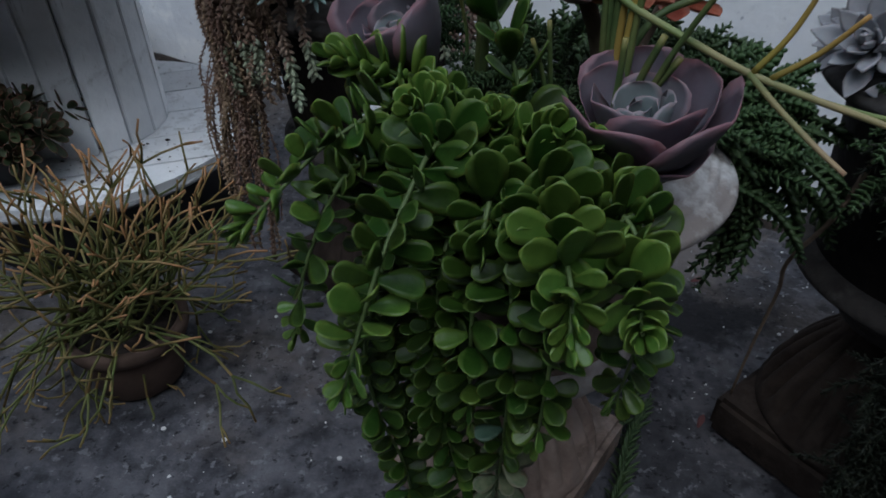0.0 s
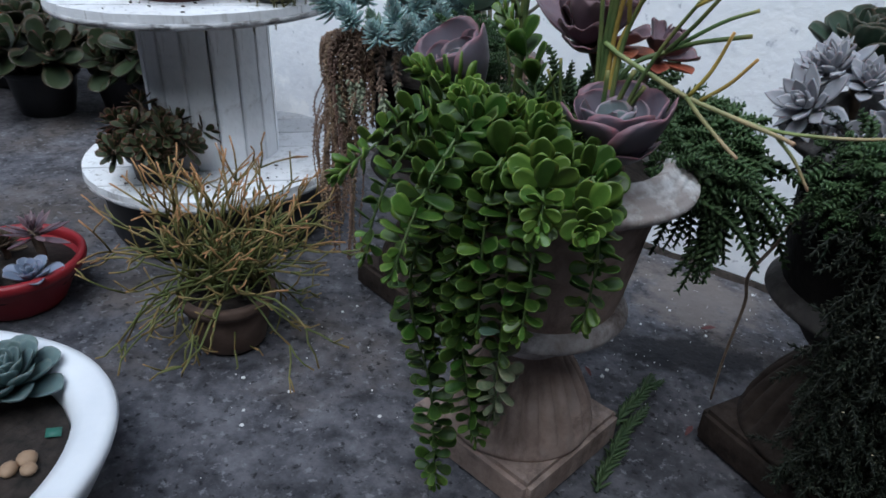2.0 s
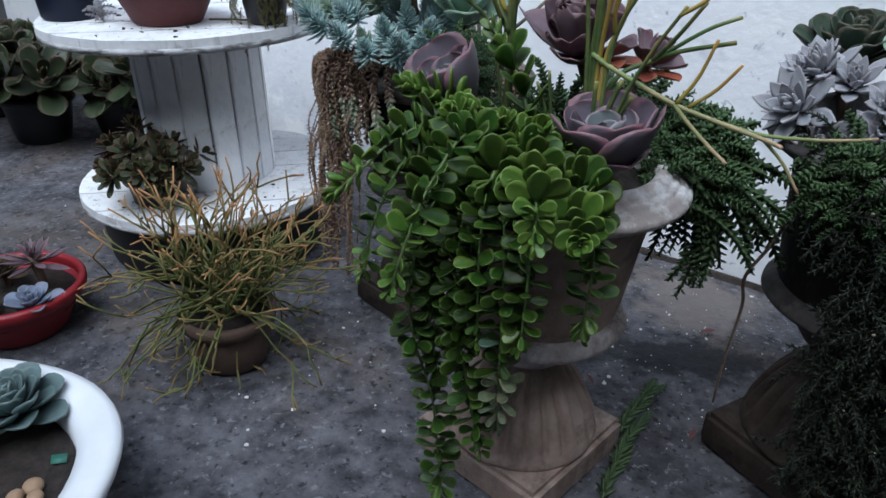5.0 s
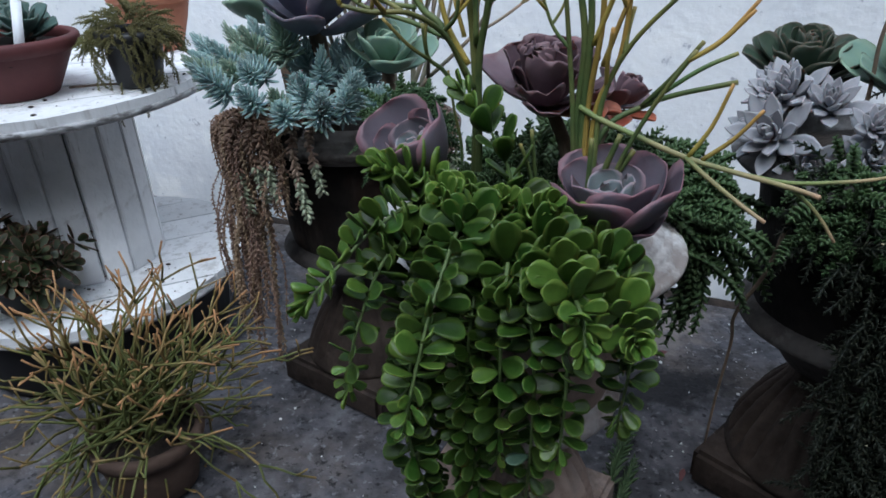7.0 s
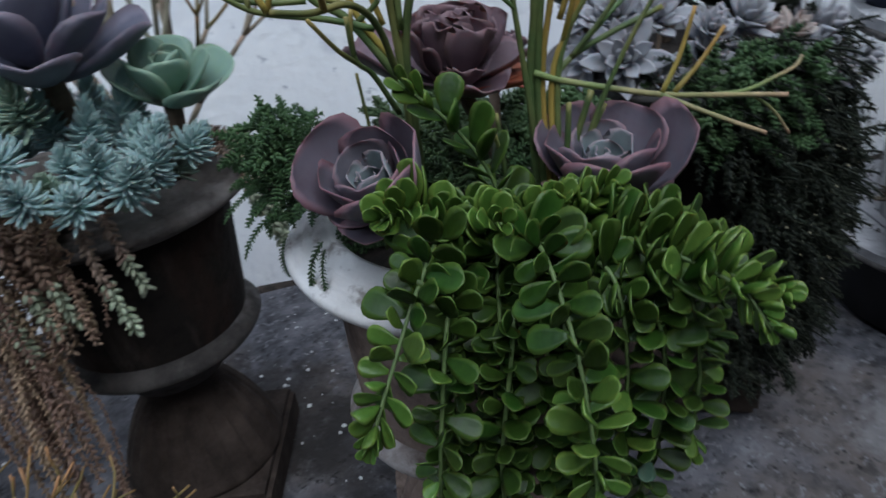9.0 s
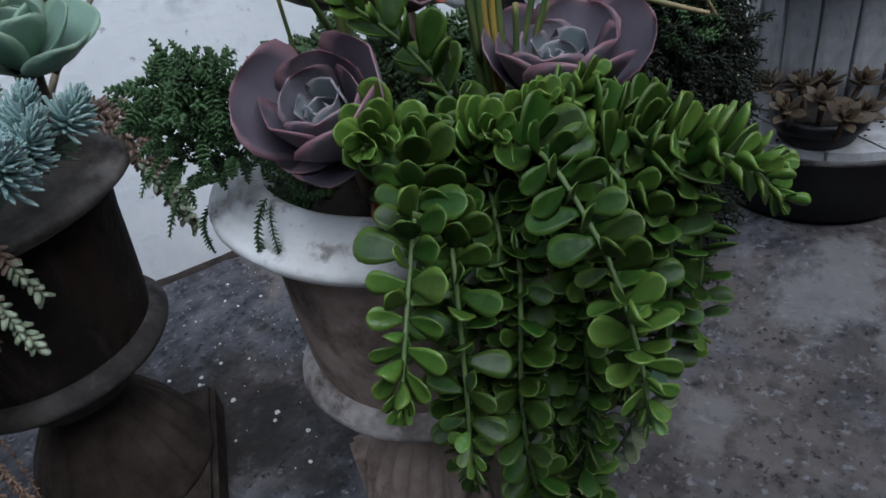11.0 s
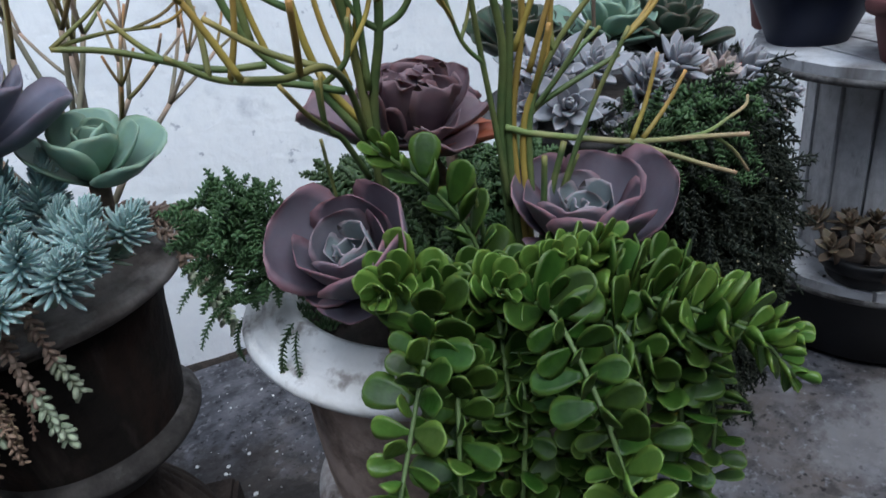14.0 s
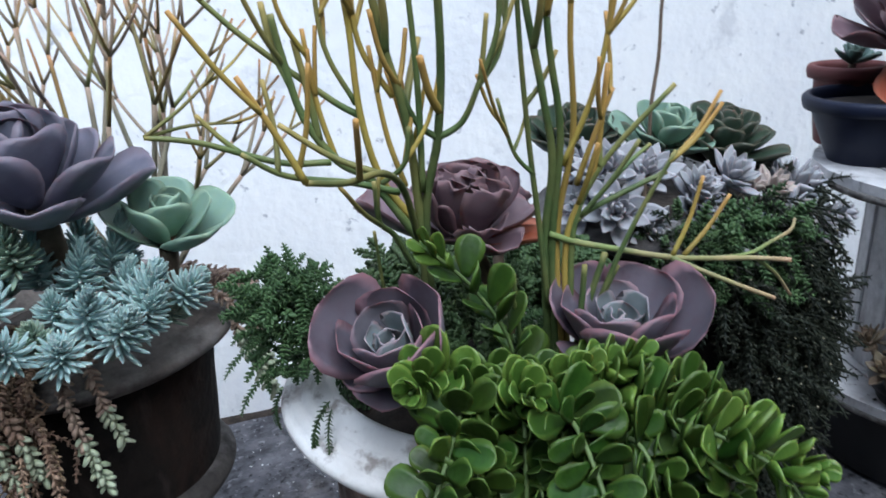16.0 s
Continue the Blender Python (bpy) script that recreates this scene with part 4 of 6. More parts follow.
stick_clump((0.0, 0.465, 0.445), "tall pencil plant with green and yellow sticks in the urn", [
    (0.0062, 0.1, "stick", [(0.0, 0.465, 0.44), (0.002, 0.464, 0.53), (0.001, 0.462, 0.622), (0.008, 0.452, 0.677), (0.009, 0.445, 0.733), (0.004, 0.44, 0.80), (0.0, 0.44, 0.87)]),
    (0.0042, 0.2, "stick", [(0.008, 0.452, 0.677), (-0.005, 0.458, 0.69), (-0.016, 0.463, 0.72)]),
    (0.0042, 0.3, "stick", [(0.008, 0.452, 0.677), (0.02, 0.44, 0.687), (0.027, 0.431, 0.709), (0.038, 0.42, 0.75), (0.036, 0.42, 0.80)]),
    (0.0032, 0.4, "stick", [(0.027, 0.431, 0.709), (0.045, 0.425, 0.735), (0.05, 0.42, 0.79)]),
    (0.0062, 0.5, "stick", [(-0.004, 0.468, 0.44), (-0.001, 0.466, 0.56), (-0.004, 0.464, 0.64), (-0.011, 0.462, 0.695), (-0.023, 0.465, 0.747), (-0.032, 0.466, 0.81), (-0.036, 0.47, 0.86)]),
    (0.0038, 0.8, "stick_gold", [(-0.017, 0.466, 0.708), (-0.034, 0.475, 0.745), (-0.037, 0.473, 0.80)]),
    (0.0056, 0.3, "stick", [(-0.004, 0.462, 0.60), (-0.03, 0.48, 0.65), (-0.05, 0.49, 0.668), (-0.066, 0.50, 0.699), (-0.073, 0.505, 0.74), (-0.076, 0.507, 0.765)]),
    (0.0042, 0.6, "stick", [(-0.033, 0.481, 0.696), (-0.05, 0.492, 0.71), (-0.089, 0.519, 0.751), (-0.112, 0.534, 0.78)]),
    (0.0046, 0.7, "stick_gold", [(-0.008, 0.467, 0.62), (-0.027, 0.475, 0.655), (-0.036, 0.478, 0.70), (-0.038, 0.478, 0.753), (-0.044, 0.476, 0.80)]),
    (0.0034, 0.8, "stick", [(-0.037, 0.48, 0.705), (-0.051, 0.489, 0.744), (-0.055, 0.487, 0.80)]),
    (0.0044, 0.5, "stick", [(-0.01, 0.46, 0.61), (-0.03, 0.445, 0.65), (-0.06, 0.425, 0.672), (-0.09, 0.42, 0.674), (-0.116, 0.42, 0.68)]),
    (0.0036, 0.9, "stick_gold", [(-0.116, 0.42, 0.68), (-0.128, 0.425, 0.71), (-0.142, 0.43, 0.74)]),
    (0.004, 0.2, "stick", [(-0.03, 0.45, 0.648), (-0.06, 0.46, 0.66), (-0.10, 0.47, 0.672), (-0.125, 0.475, 0.69)]),
    (0.004, 0.3, "stick", [(-0.055, 0.49, 0.668), (-0.085, 0.505, 0.672), (-0.13, 0.52, 0.692), (-0.16, 0.53, 0.70)]),
    (0.0022, 0.6, "straw", [(-0.16, 0.53, 0.70), (-0.135, 0.525, 0.715), (-0.11, 0.52, 0.735)]),
    (0.0022, 0.5, "straw", [(-0.16, 0.53, 0.70), (-0.13, 0.53, 0.702), (-0.10, 0.52, 0.70)]),
    (0.0036, 0.8, "stick_gold", [(-0.05, 0.492, 0.67), (-0.057, 0.495, 0.705), (-0.062, 0.495, 0.755)]),
    (0.0036, 0.9, "stick_gold", [(-0.012, 0.466, 0.645), (-0.022, 0.47, 0.685), (-0.03, 0.47, 0.742)]),
    (0.0036, 0.9, "stick_gold", [(-0.002, 0.464, 0.61), (0.0, 0.47, 0.66), (-0.002, 0.475, 0.72)]),
    (0.0042, 0.4, "stick", [(-0.002, 0.46, 0.64), (-0.004, 0.455, 0.706), (-0.008, 0.452, 0.756), (-0.012, 0.452, 0.81)]),
    (0.0036, 0.3, "stick", [(-0.03, 0.47, 0.65), (-0.02, 0.455, 0.665), (-0.018, 0.45, 0.69)]),
    (0.003, 0.5, "stick", [(-0.02, 0.50, 0.45), (-0.012, 0.50, 0.52), (-0.02, 0.495, 0.57), (-0.026, 0.49, 0.61)]),
        (0.0038, 0.4, "stick", [(-0.01, 0.465, 0.58), (-0.03, 0.46, 0.615), (-0.045, 0.455, 0.63), (-0.05, 0.45, 0.66)]),
])
pd = stick_clump((0.09, 0.415, 0.445), "pencil plant with green and golden sticks beside the rosettes", [
    (0.0058, 0.1, "stick", [(0.088, 0.42, 0.44), (0.086, 0.424, 0.576), (0.086, 0.416, 0.647), (0.077, 0.417, 0.699), (0.063, 0.42, 0.765), (0.055, 0.42, 0.82)]),
    (0.0056, 0.2, "stick", [(0.092, 0.415, 0.44), (0.09, 0.42, 0.575), (0.089, 0.411, 0.668), (0.079, 0.412, 0.729), (0.07, 0.412, 0.80)]),
    (0.0048, 0.8, "stick_gold", [(0.095, 0.41, 0.44), (0.093, 0.418, 0.58), (0.097, 0.406, 0.667), (0.091, 0.404, 0.735), (0.09, 0.402, 0.78)]),
    (0.0046, 0.9, "stick_gold", [(0.1, 0.41, 0.44), (0.098, 0.413, 0.58), (0.112, 0.398, 0.639), (0.115, 0.39, 0.717)]),
    (0.0042, 0.3, "stick", [(0.085, 0.42, 0.53), (0.08, 0.424, 0.60), (0.073, 0.426, 0.658), (0.064, 0.425, 0.727), (0.06, 0.425, 0.79)]),
    (0.0044, 0.6, "stick", [(0.1, 0.41, 0.53), (0.103, 0.408, 0.60), (0.118, 0.39, 0.65), (0.15, 0.358, 0.70)]),
    (0.0038, 0.9, "stick_gold", [(0.092, 0.411, 0.646), (0.104, 0.395, 0.695), (0.11, 0.386, 0.745), (0.108, 0.384, 0.79)]),
    (0.0038, 1.0, "stick_gold", [(0.1, 0.405, 0.63), (0.11, 0.394, 0.673), (0.119, 0.388, 0.70)]),
    (0.003, 0.5, "stick", [(0.076, 0.425, 0.64), (0.06, 0.43, 0.66), (0.045, 0.43, 0.70)]),
    (0.004, 0.4, "stick", [(0.1, 0.405, 0.46), (0.115, 0.39, 0.54), (0.135, 0.375, 0.60), (0.16, 0.36, 0.65)]),
])
PD = Vector((0.09, 0.415, 0.445))
for pts, r, m in (
    ([(0.086, 0.419, 0.592), (0.101, 0.408, 0.584), (0.132, 0.386, 0.573), (0.164, 0.362, 0.563), (0.20, 0.345, 0.555), (0.24, 0.328, 0.547), (0.249, 0.303, 0.549)], 0.0046, "stick_peach"),
    ([(0.164, 0.362, 0.563), (0.176, 0.338, 0.553), (0.193, 0.312, 0.541), (0.206, 0.295, 0.533)], 0.0038, "stick_peach"),
    ([(0.20, 0.345, 0.555), (0.24, 0.335, 0.549), (0.28, 0.333, 0.549), (0.309, 0.33, 0.552), (0.335, 0.338, 0.553)], 0.0032, "stick_peach"),
    ([(0.24, 0.328, 0.547), (0.258, 0.318, 0.53), (0.274, 0.31, 0.507)], 0.003, "stick_peach"),
    ([(0.166, 0.361, 0.564), (0.18, 0.357, 0.59), (0.19, 0.353, 0.625)], 0.0036, "stick_gold"),
    ([(0.176, 0.357, 0.562), (0.196, 0.349, 0.582), (0.212, 0.341, 0.607)], 0.0036, "stick_gold"),
    ([(0.098, 0.402, 0.47), (0.104, 0.396, 0.53), (0.116, 0.389, 0.575)], 0.0046, "stick"),
    ([(0.102, 0.402, 0.47), (0.112, 0.394, 0.525), (0.128, 0.386, 0.562)], 0.0046, "stick"),
    ([(0.094, 0.402, 0.47), (0.093, 0.394, 0.53), (0.092, 0.39, 0.572)], 0.004, "stick"),
    ([(0.06, 0.425, 0.46), (0.05, 0.42, 0.53), (0.045, 0.419, 0.572)], 0.0032, "stick"),
    ([(0.055, 0.42, 0.47), (0.045, 0.415, 0.53), (0.034, 0.41, 0.562)], 0.003, "stick"),
    ([(0.095, 0.42, 0.53), (0.115, 0.43, 0.57), (0.146, 0.437, 0.585), (0.17, 0.42, 0.60), (0.215, 0.40, 0.615)], 0.0042, "stick"),
    ([(0.146, 0.437, 0.585), (0.165, 0.42, 0.615), (0.183, 0.406, 0.648)], 0.0036, "stick"),
    ([(0.146, 0.437, 0.585), (0.19, 0.425, 0.62), (0.22, 0.42, 0.635)], 0.0034, "stick"),
):
    part("branch", rod([p - PD for p in smooth_path(pts, 5)], r * (0.58 if m != "stick" else 0.68), r * (0.42 if m != "stick" else 0.54), 8, 0.0, 0.25 if m == "stick" else 0.95), M[m], pd)

# ---- small-leaved sprigs ----


def sprig_mesh(name, material, length, leaf, gap, droop, seed, fat=0.5, shape="finger", angle=60):
    """A short leafy shoot from the origin along +x that bends down by droop."""
    rnd = random.Random(seed)
    base = leaf_mesh("small_leaf", material, 1, fat, fat * 0.4, shape, 0.1, 0.1, 2)
    bm = bmesh.new()
    pts = []
    p, d = Vector((0, 0, 0)), Vector((1, 0, 0))
    steps = 8
    for k in range(steps + 1):
        pts.append(p.copy())
        d = (d + Vector((0, rnd.uniform(-0.12, 0.12), -droop / steps + rnd.uniform(-0.05, 0.05)))).normalized()
        p = p + d * length / steps
    tube(bm, pts, [leaf * 0.16] * (steps + 1), 4)
    items = [(link_mesh("sprig_stem", bm, material), Matrix.Identity(4))]
    total, s, turn = length, gap, 0.0
    while s < total:
        k = min(steps - 1, int(s / total * steps))
        f = s / total * steps - k
        q = pts[k].lerp(pts[k + 1], f)
        t = (pts[k + 1] - pts[k]).normalized()
        u = t.cross(Vector((0, 0.3, 0.95))).normalized()
        w = t.cross(u)
        taper = 1.0 - 0.55 * max(0.0, (s / total - 0.7) / 0.3)
        for side in (0, math.pi):
            a = turn + side
            o = math.cos(a) * u + math.sin(a) * w
            ln = radians(angle + rnd.uniform(-12, 12))
            m = aim(q, math.cos(ln) * t + math.sin(ln) * o, math.sin(ln) * t - math.cos(ln) * o, leaf * taper * rnd.uniform(0.85, 1.15))
            items.append((base, m))
        turn += math.pi / 2
        s += gap * rnd.uniform(0.85, 1.15)
    return joined(name, items, material)


def sprig_mass(name, at, label, meshes, spots, category="succulent", piece="sprig", apart=True):
    """Sprigs at (place, direction, size) in world metres, under one plant."""
    t = thing(name, at, label, category)
    rnd = random.Random(len(spots))
    mats = [aim(Vector(p) - Vector(at), d, Vector((rnd.uniform(-0.2, 0.2), rnd.uniform(-0.2, 0.2), 1)), s) for p, d, s in spots]
    if apart and len(spots) < 320:
        for m in mats:
            part(piece, rnd.choice(meshes), None, t).matrix_basis = m
        return t
    # too fine to count: clumps round the plant
    clumps = {}
    for m in mats:
        clumps.setdefault(int((math.atan2(m.translation.y, m.translation.x) + math.pi) / 0.9), []).append((rnd.choice(meshes), m))
    for items in clumps.values():
        tagged(part("clump", joined("clump", items, meshes[0].materials[0]), None, t), kind="stuff")
    return t


FERN = [sprig_mesh("sprig", M["fern"], 0.075, 0.0125, 0.0052, d, i, 0.8, "tiny", 66) for i, d in enumerate((0.2, 0.7, 1.3))]
FERN_HANG = [sprig_mesh("sprig", M["fern"], 0.12, 0.0105, 0.0042, d, 10 + i, 0.55, "tiny") for i, d in enumerate((1.2, 2.0))]
rnd = random.Random(4)
spots = []
A0 = Vector((0.06, 0.497, 0.452))
for i in range(130):
    a = radians(rnd.uniform(20, 178))
    r = rnd.uniform(0.05, 0.135)
    o = Vector((math.cos(a), math.sin(a), 0))
    west = a > radians(115)
    if west and i % 3:
        continue
    if west:
        r *= 0.85
    spots.append((A0 + o * r, o * rnd.uniform(0.2, 0.7) + Vector((0, 0, rnd.uniform(0.4, 1.0))), rnd.uniform(0.35, 0.5) if west else rnd.uniform(0.55, 1.0)))
for i in range(215):
    v = Vector((rnd.gauss(0, 1), rnd.gauss(0, 1), rnd.gauss(0, 1))).normalized() * rnd.random() ** 0.4
    p = Vector((-0.066 + v.x * 0.034, 0.555 + v.y * 0.056, 0.532 + v.z * 0.046))
    spots.append((p, v * 0.5 + Vector((rnd.uniform(-0.7, 0.7), rnd.uniform(-0.7, 0.7), rnd.uniform(-0.1, 0.9))), rnd.uniform(0.25, 0.48)))
for i in range(110):
    a = radians(rnd.uniform(0, 360))
    r = 0.06 * math.sqrt(rnd.random())
    p = Vector((0.05 + r * math.cos(a), 0.475 + 0.8 * r * math.sin(a), rnd.uniform(0.46, 0.56 - r)))
    spots.append((p, Vector((math.cos(a) * 0.6, math.sin(a) * 0.6, rnd.uniform(0.2, 1.0))), rnd.uniform(0.35, 0.55)))
for i in range(430):
    a = radians(rnd.uniform(-8, 78))
    o = Vector((math.cos(a), math.sin(a), 0))
    r = rnd.uniform(0.09, 0.195)
    spots.append((A0 + o * r + Vector((0, 0, rnd.uniform(-0.05, 0.05))), o * 0.8 + Vector((rnd.uniform(-0.5, 0.5), rnd.uniform(-0.5, 0.5), rnd.uniform(-0.3, 0.9))), rnd.uniform(0.4, 0.8)))
sprig_mass("stonecrop", tuple(A0), "dense small-leaved green stonecrop round the back of the urn", FERN, spots)
spots = []
for i in range(60):
    a = radians(rnd.uniform(-12, 60))
    o = Vector((math.cos(a), math.sin(a), 0))
    spots.append((A0 + o * rnd.uniform(0.13, 0.17) + Vector((0, 0, rnd.uniform(-0.03, 0.02))), o * rnd.uniform(0.4, 1) + Vector((0, 0, rnd.uniform(-0.6, 0.2))), rnd.uniform(0.8, 1.5)))
for p, d, k in (((-0.082, 0.489, 0.492), (-0.75, 0.1, -0.35), 0.44), ((-0.084, 0.484, 0.488), (-0.6, -0.3, -0.3), 0.34), ((-0.066, 0.592, 0.452), (-0.6, 0.4, -0.4), 0.42), ((-0.085, 0.55, 0.50), (-0.8, 0.3, -0.1), 0.45), ((-0.09, 0.56, 0.52), (-0.9, 0.0, 0.3), 0.4)):
    spots.append((p, d, k))
sprig_mass("trailing_stonecrop", tuple(A0), "green stonecrop strands hanging over the urn rim", FERN_HANG, spots, apart=False)
# leafy strand on the floor beside the foot
fl = [sprig_mesh("sprig", M["fern"], 0.16, 0.021, 0.0055, 0.1, 30 + i, 0.3, "point", 45) for i in range(2)]
sprig_mass("floor_strand", (0.2, 0.55, 0.0), "leafy green strand lying on the concrete floor", fl, [((0.172, 0.40, 0.014), (0.2, 0.95, 0.02), 1.0), ((0.2, 0.54, 0.014), (0.28, 0.85, 0.02), 1.0), ((0.188, 0.46, 0.016), (0.14, 0.95, 0.05), 0.9), ((0.215, 0.59, 0.014), (0.3, 0.8, 0.03), 0.7)], "plant")

# ---- the urn with blue succulents ----
CH = [leaf_mesh("finger_leaf", M["chalk"], 1, 0.17, 0.15, "finger", 0.03, 0.16, 4), leaf_mesh("finger_leaf", M["chalk_pale"], 1, 0.18, 0.15, "finger", 0.03, 0.16, 4)]


def shoot_leaves(n, length, seed, tall):
    """Poses of the finger leaves round a short axis along +z."""
    rnd = random.Random(seed)
    out = []
    for i in range(n):
        k = i / n
        az, el = math.radians(137.5 * i), math.radians(8 + 68 * k + rnd.uniform(-9, 9))
        d = Vector((math.cos(az) * math.cos(el), math.sin(az) * math.cos(el), math.sin(el)))
        out.append(aim((0, 0, tall * length * k), d, (-math.cos(az) * math.sin(el), -math.sin(az) * math.sin(el), math.cos(el)), length * (1 - 0.45 * k) * rnd.uniform(0.85, 1.1)))
    return out


B0 = Vector((-0.155, 0.86, 0.47))
CH0 = Vector((-0.195, 0.785, 0.495))
chalk = thing("chalksticks", tuple(CH0), "chalky blue finger-leaved succulent filling the urn", "succulent")
rnd = random.Random(9)
SHOOT_AT = [((0.085, -0.105, 0.03), 1.15), ((0.02, -0.125, 0.02), 1.2), ((0.05, -0.10, 0.03), 1.1), ((0.075, -0.085, 0.01), 0.95)]
for i in range(62):
    a, r = radians(137.5 * i + 60), 0.132 * math.sqrt((i + 0.5) / 62)
    if not -0.115 < r * math.cos(a) * 1.1 < 0.078:
        continue
    SHOOT_AT.append(((-0.01 + r * math.cos(a) * 1.1, -0.03 + r * math.sin(a) * 0.8, 0.062 - r * 0.35 + rnd.uniform(-0.012, 0.012) + (0.03 if math.cos(a) < -0.3 else 0)), rnd.uniform(0.9, 1.2)))
rest = {0: [], 1: []}
for i, (p, sz) in enumerate(SHOOT_AT):
    kind = 1 if i % 5 == 3 else 0
    ax = Vector((p[0] * 5, p[1] * 6, 0.75))
    m = Matrix.Translation(p) @ ax.to_track_quat("Z", "Y").to_matrix().to_4x4() @ pose(0, 0, 0, 0, 0, rnd.uniform(0, 360)) @ Matrix.Scale(sz, 4)
    ms = shoot_leaves(100, 0.0225, i, 1.3 + 0.5 * (i % 3))
    if i < 4:
        st = part("shoot", rod([(0, 0, -0.02), (0, 0, 0.01), (0, 0, 0.03)], 0.004, 0.003, 5), M["chalk_pale"], chalk)
        st.matrix_basis = m
        for q in ms:
            part("leaf", CH[kind], None, st).matrix_basis = q
    else:
        rest[kind] += [(CH[kind], m @ q) for q in ms]
for kind, m in ((0, "chalk"), (1, "chalk_pale")):
    tagged(part("back_foliage" if kind == 0 else "pale_foliage", joined("shoots", rest[kind], M[m]), None, chalk), kind="stuff")

echeveria((-0.10, 0.765, 0.46), (0.05, -0.30, 0.9), 0.07, 13, "mint", "pale mint-green echeveria rosette at the urn edge", 0.104, seed=3, e0=22, e1=68, inner=0.46, rise=0.3, base=0.1)
echeveria((-0.25, 0.925, 0.45), (-0.2, 0.1, 0.95), 0.076, 12, "mint", "small mint-green echeveria rosette behind the blue succulents", 0.145, seed=6, e0=16, e1=76, inner=0.4, rise=0.3, base=0.1)
echeveria((-0.176, 0.787, 0.46), (-0.06, -0.2, 0.95), 0.088, 20, "lilac", "large dusky lilac echeveria rosette with overlapping leaves", 0.145, seed=7, e0=12, e1=76, inner=0.55, rise=0.6, base=0.16)
twigs = [((-0.08 + 0.012 * math.cos(i * 2.4), 0.85 + 0.012 * math.sin(i * 2.4), 0.45), (x, y, 1.0), ln) for i, (x, y, ln) in enumerate((
    (0.1, -0.05, 0.13), (0.45, -0.3, 0.11), (-0.25, 0.2, 0.13), (-0.55, 0.4, 0.13), (0.7, -0.45, 0.1), (-0.8, 0.6, 0.14), (-0.1, 0.2, 0.15), (-0.6, 0.3, 0.15), (0.3, 0.3, 0.12), (-1.0, 0.2, 0.14), (-0.4, -0.1, 0.14)))]
stick_plant((-0.08, 0.85, 0.45), "bushy pencil plant with thin grey-green and orange sticks", twigs, 45, M["twig"], 0.0040, 3, 30, tips=[M["twig"], M["twig"], M["stick_peach"], M["straw"]], thin=0.74, rise=0.5)

# hanging bead strands
BEAD = {k: leaf_mesh("bead", M[k], 1, 0.62, 0.5, "finger", 0.0, 0.1, 2) for k in ("brown_bead", "pale_bead", "rosy_bead", "moss")}


def strand(parent, at, pts, bead, size, gap, seed, origin):
    rnd = random.Random(seed)
    bm = bmesh.new()
    pts = smooth_path(pts, 8)
    tube(bm, [p - origin for p in pts], size * 0.2, 4)
    items = [(link_mesh("strand_stem", bm, M[bead]), Matrix.Identity(4))]
    turn = rnd.uniform(0, 6)
    walked, nxt = 0.0, 0.0
    for a, b in zip(pts, pts[1:]):
        d = b - a
        while walked + d.length >= nxt:
            p = a + d * ((nxt - walked) / max(1e-6, d.length)) - origin
            t = d.normalized()
            u = t.cross(Vector((0.4, 0.7, 0.2))).normalized()
            w = t.cross(u)
            for k in range(2):
                an = turn + k * math.pi + rnd.uniform(-0.4, 0.4)
                o = math.cos(an) * u + math.sin(an) * w
                m = aim(p, o + t * rnd.uniform(0.2, 0.9), t, size * rnd.uniform(0.7, 1.15))
                items.append((BEAD[bead], m))
            turn += 1.75
            nxt += gap * rnd.uniform(0.8, 1.2)
        walked += d.length
    return part("strand", joined("strand", items, M[bead]), None, parent)


tail = thing("donkey_tail", tuple(B0), "dry brown and pale green donkey-tail strands hanging down the urn", "succulent")
rnd = random.Random(15)
for i in range(74):
    short = i % 4 == 0
    a = radians(rnd.uniform(228, 243) if short else rnd.uniform(196, 229))
    o = Vector((math.cos(a), math.sin(a), 0))
    ln = rnd.uniform(0.06, 0.12) if short else rnd.uniform(0.16, 0.36)
    r = rnd.uniform(0.166, 0.182) if short else rnd.uniform(0.166, 0.205)
    p0, p1 = B0 + o * 0.11 + Vector((0, 0, 0.02)), B0 + o * r + Vector((0, 0, 0.012))
    side = Vector((rnd.uniform(-0.022, 0.022), rnd.uniform(-0.022, 0.012), 0))
    strand(tail, None, [p0, p1, p1 + Vector((0, 0, -ln * 0.3)) - side * 0.4, p1 + Vector((0, 0, -ln * 0.65)) + side, p1 + Vector((0, 0, -ln)) + side * 0.7], "brown_bead", rnd.uniform(0.004, 0.0065), rnd.uniform(0.0038, 0.006), i, B0)
for a, ln, r in ((257, 0.075, 0.18), (250, 0.115, 0.184), (236, 0.09, 0.188), (230, 0.10, 0.19), (222, 0.12, 0.2), (312, 0.11, 0.176), (316, 0.13, 0.18), (321, 0.10, 0.176), (307, 0.065, 0.172), (326, 0.08, 0.174)):
    o = Vector((math.cos(radians(a)), math.sin(radians(a)), 0))
    p0, p1 = B0 + o * 0.11 + Vector((0, 0, 0.04)), B0 + o * r + Vector((0, 0, 0.02))
    rosy = "brown_bead" if a < 245 else "rosy_bead"
    strand(tail, None, [p0, p1, p1 + Vector((0.004, -0.004, -ln * 0.55))], rosy, 0.0092, 0.0036, a, B0)
    strand(tail, None, [p1 + Vector((0.004, -0.004, -ln * 0.5)), p1 + Vector((0.008, -0.006, -ln * 0.8)), p1 + Vector((0.012, -0.007, -ln))], "pale_bead", 0.0105, 0.0035, a + 1, B0)

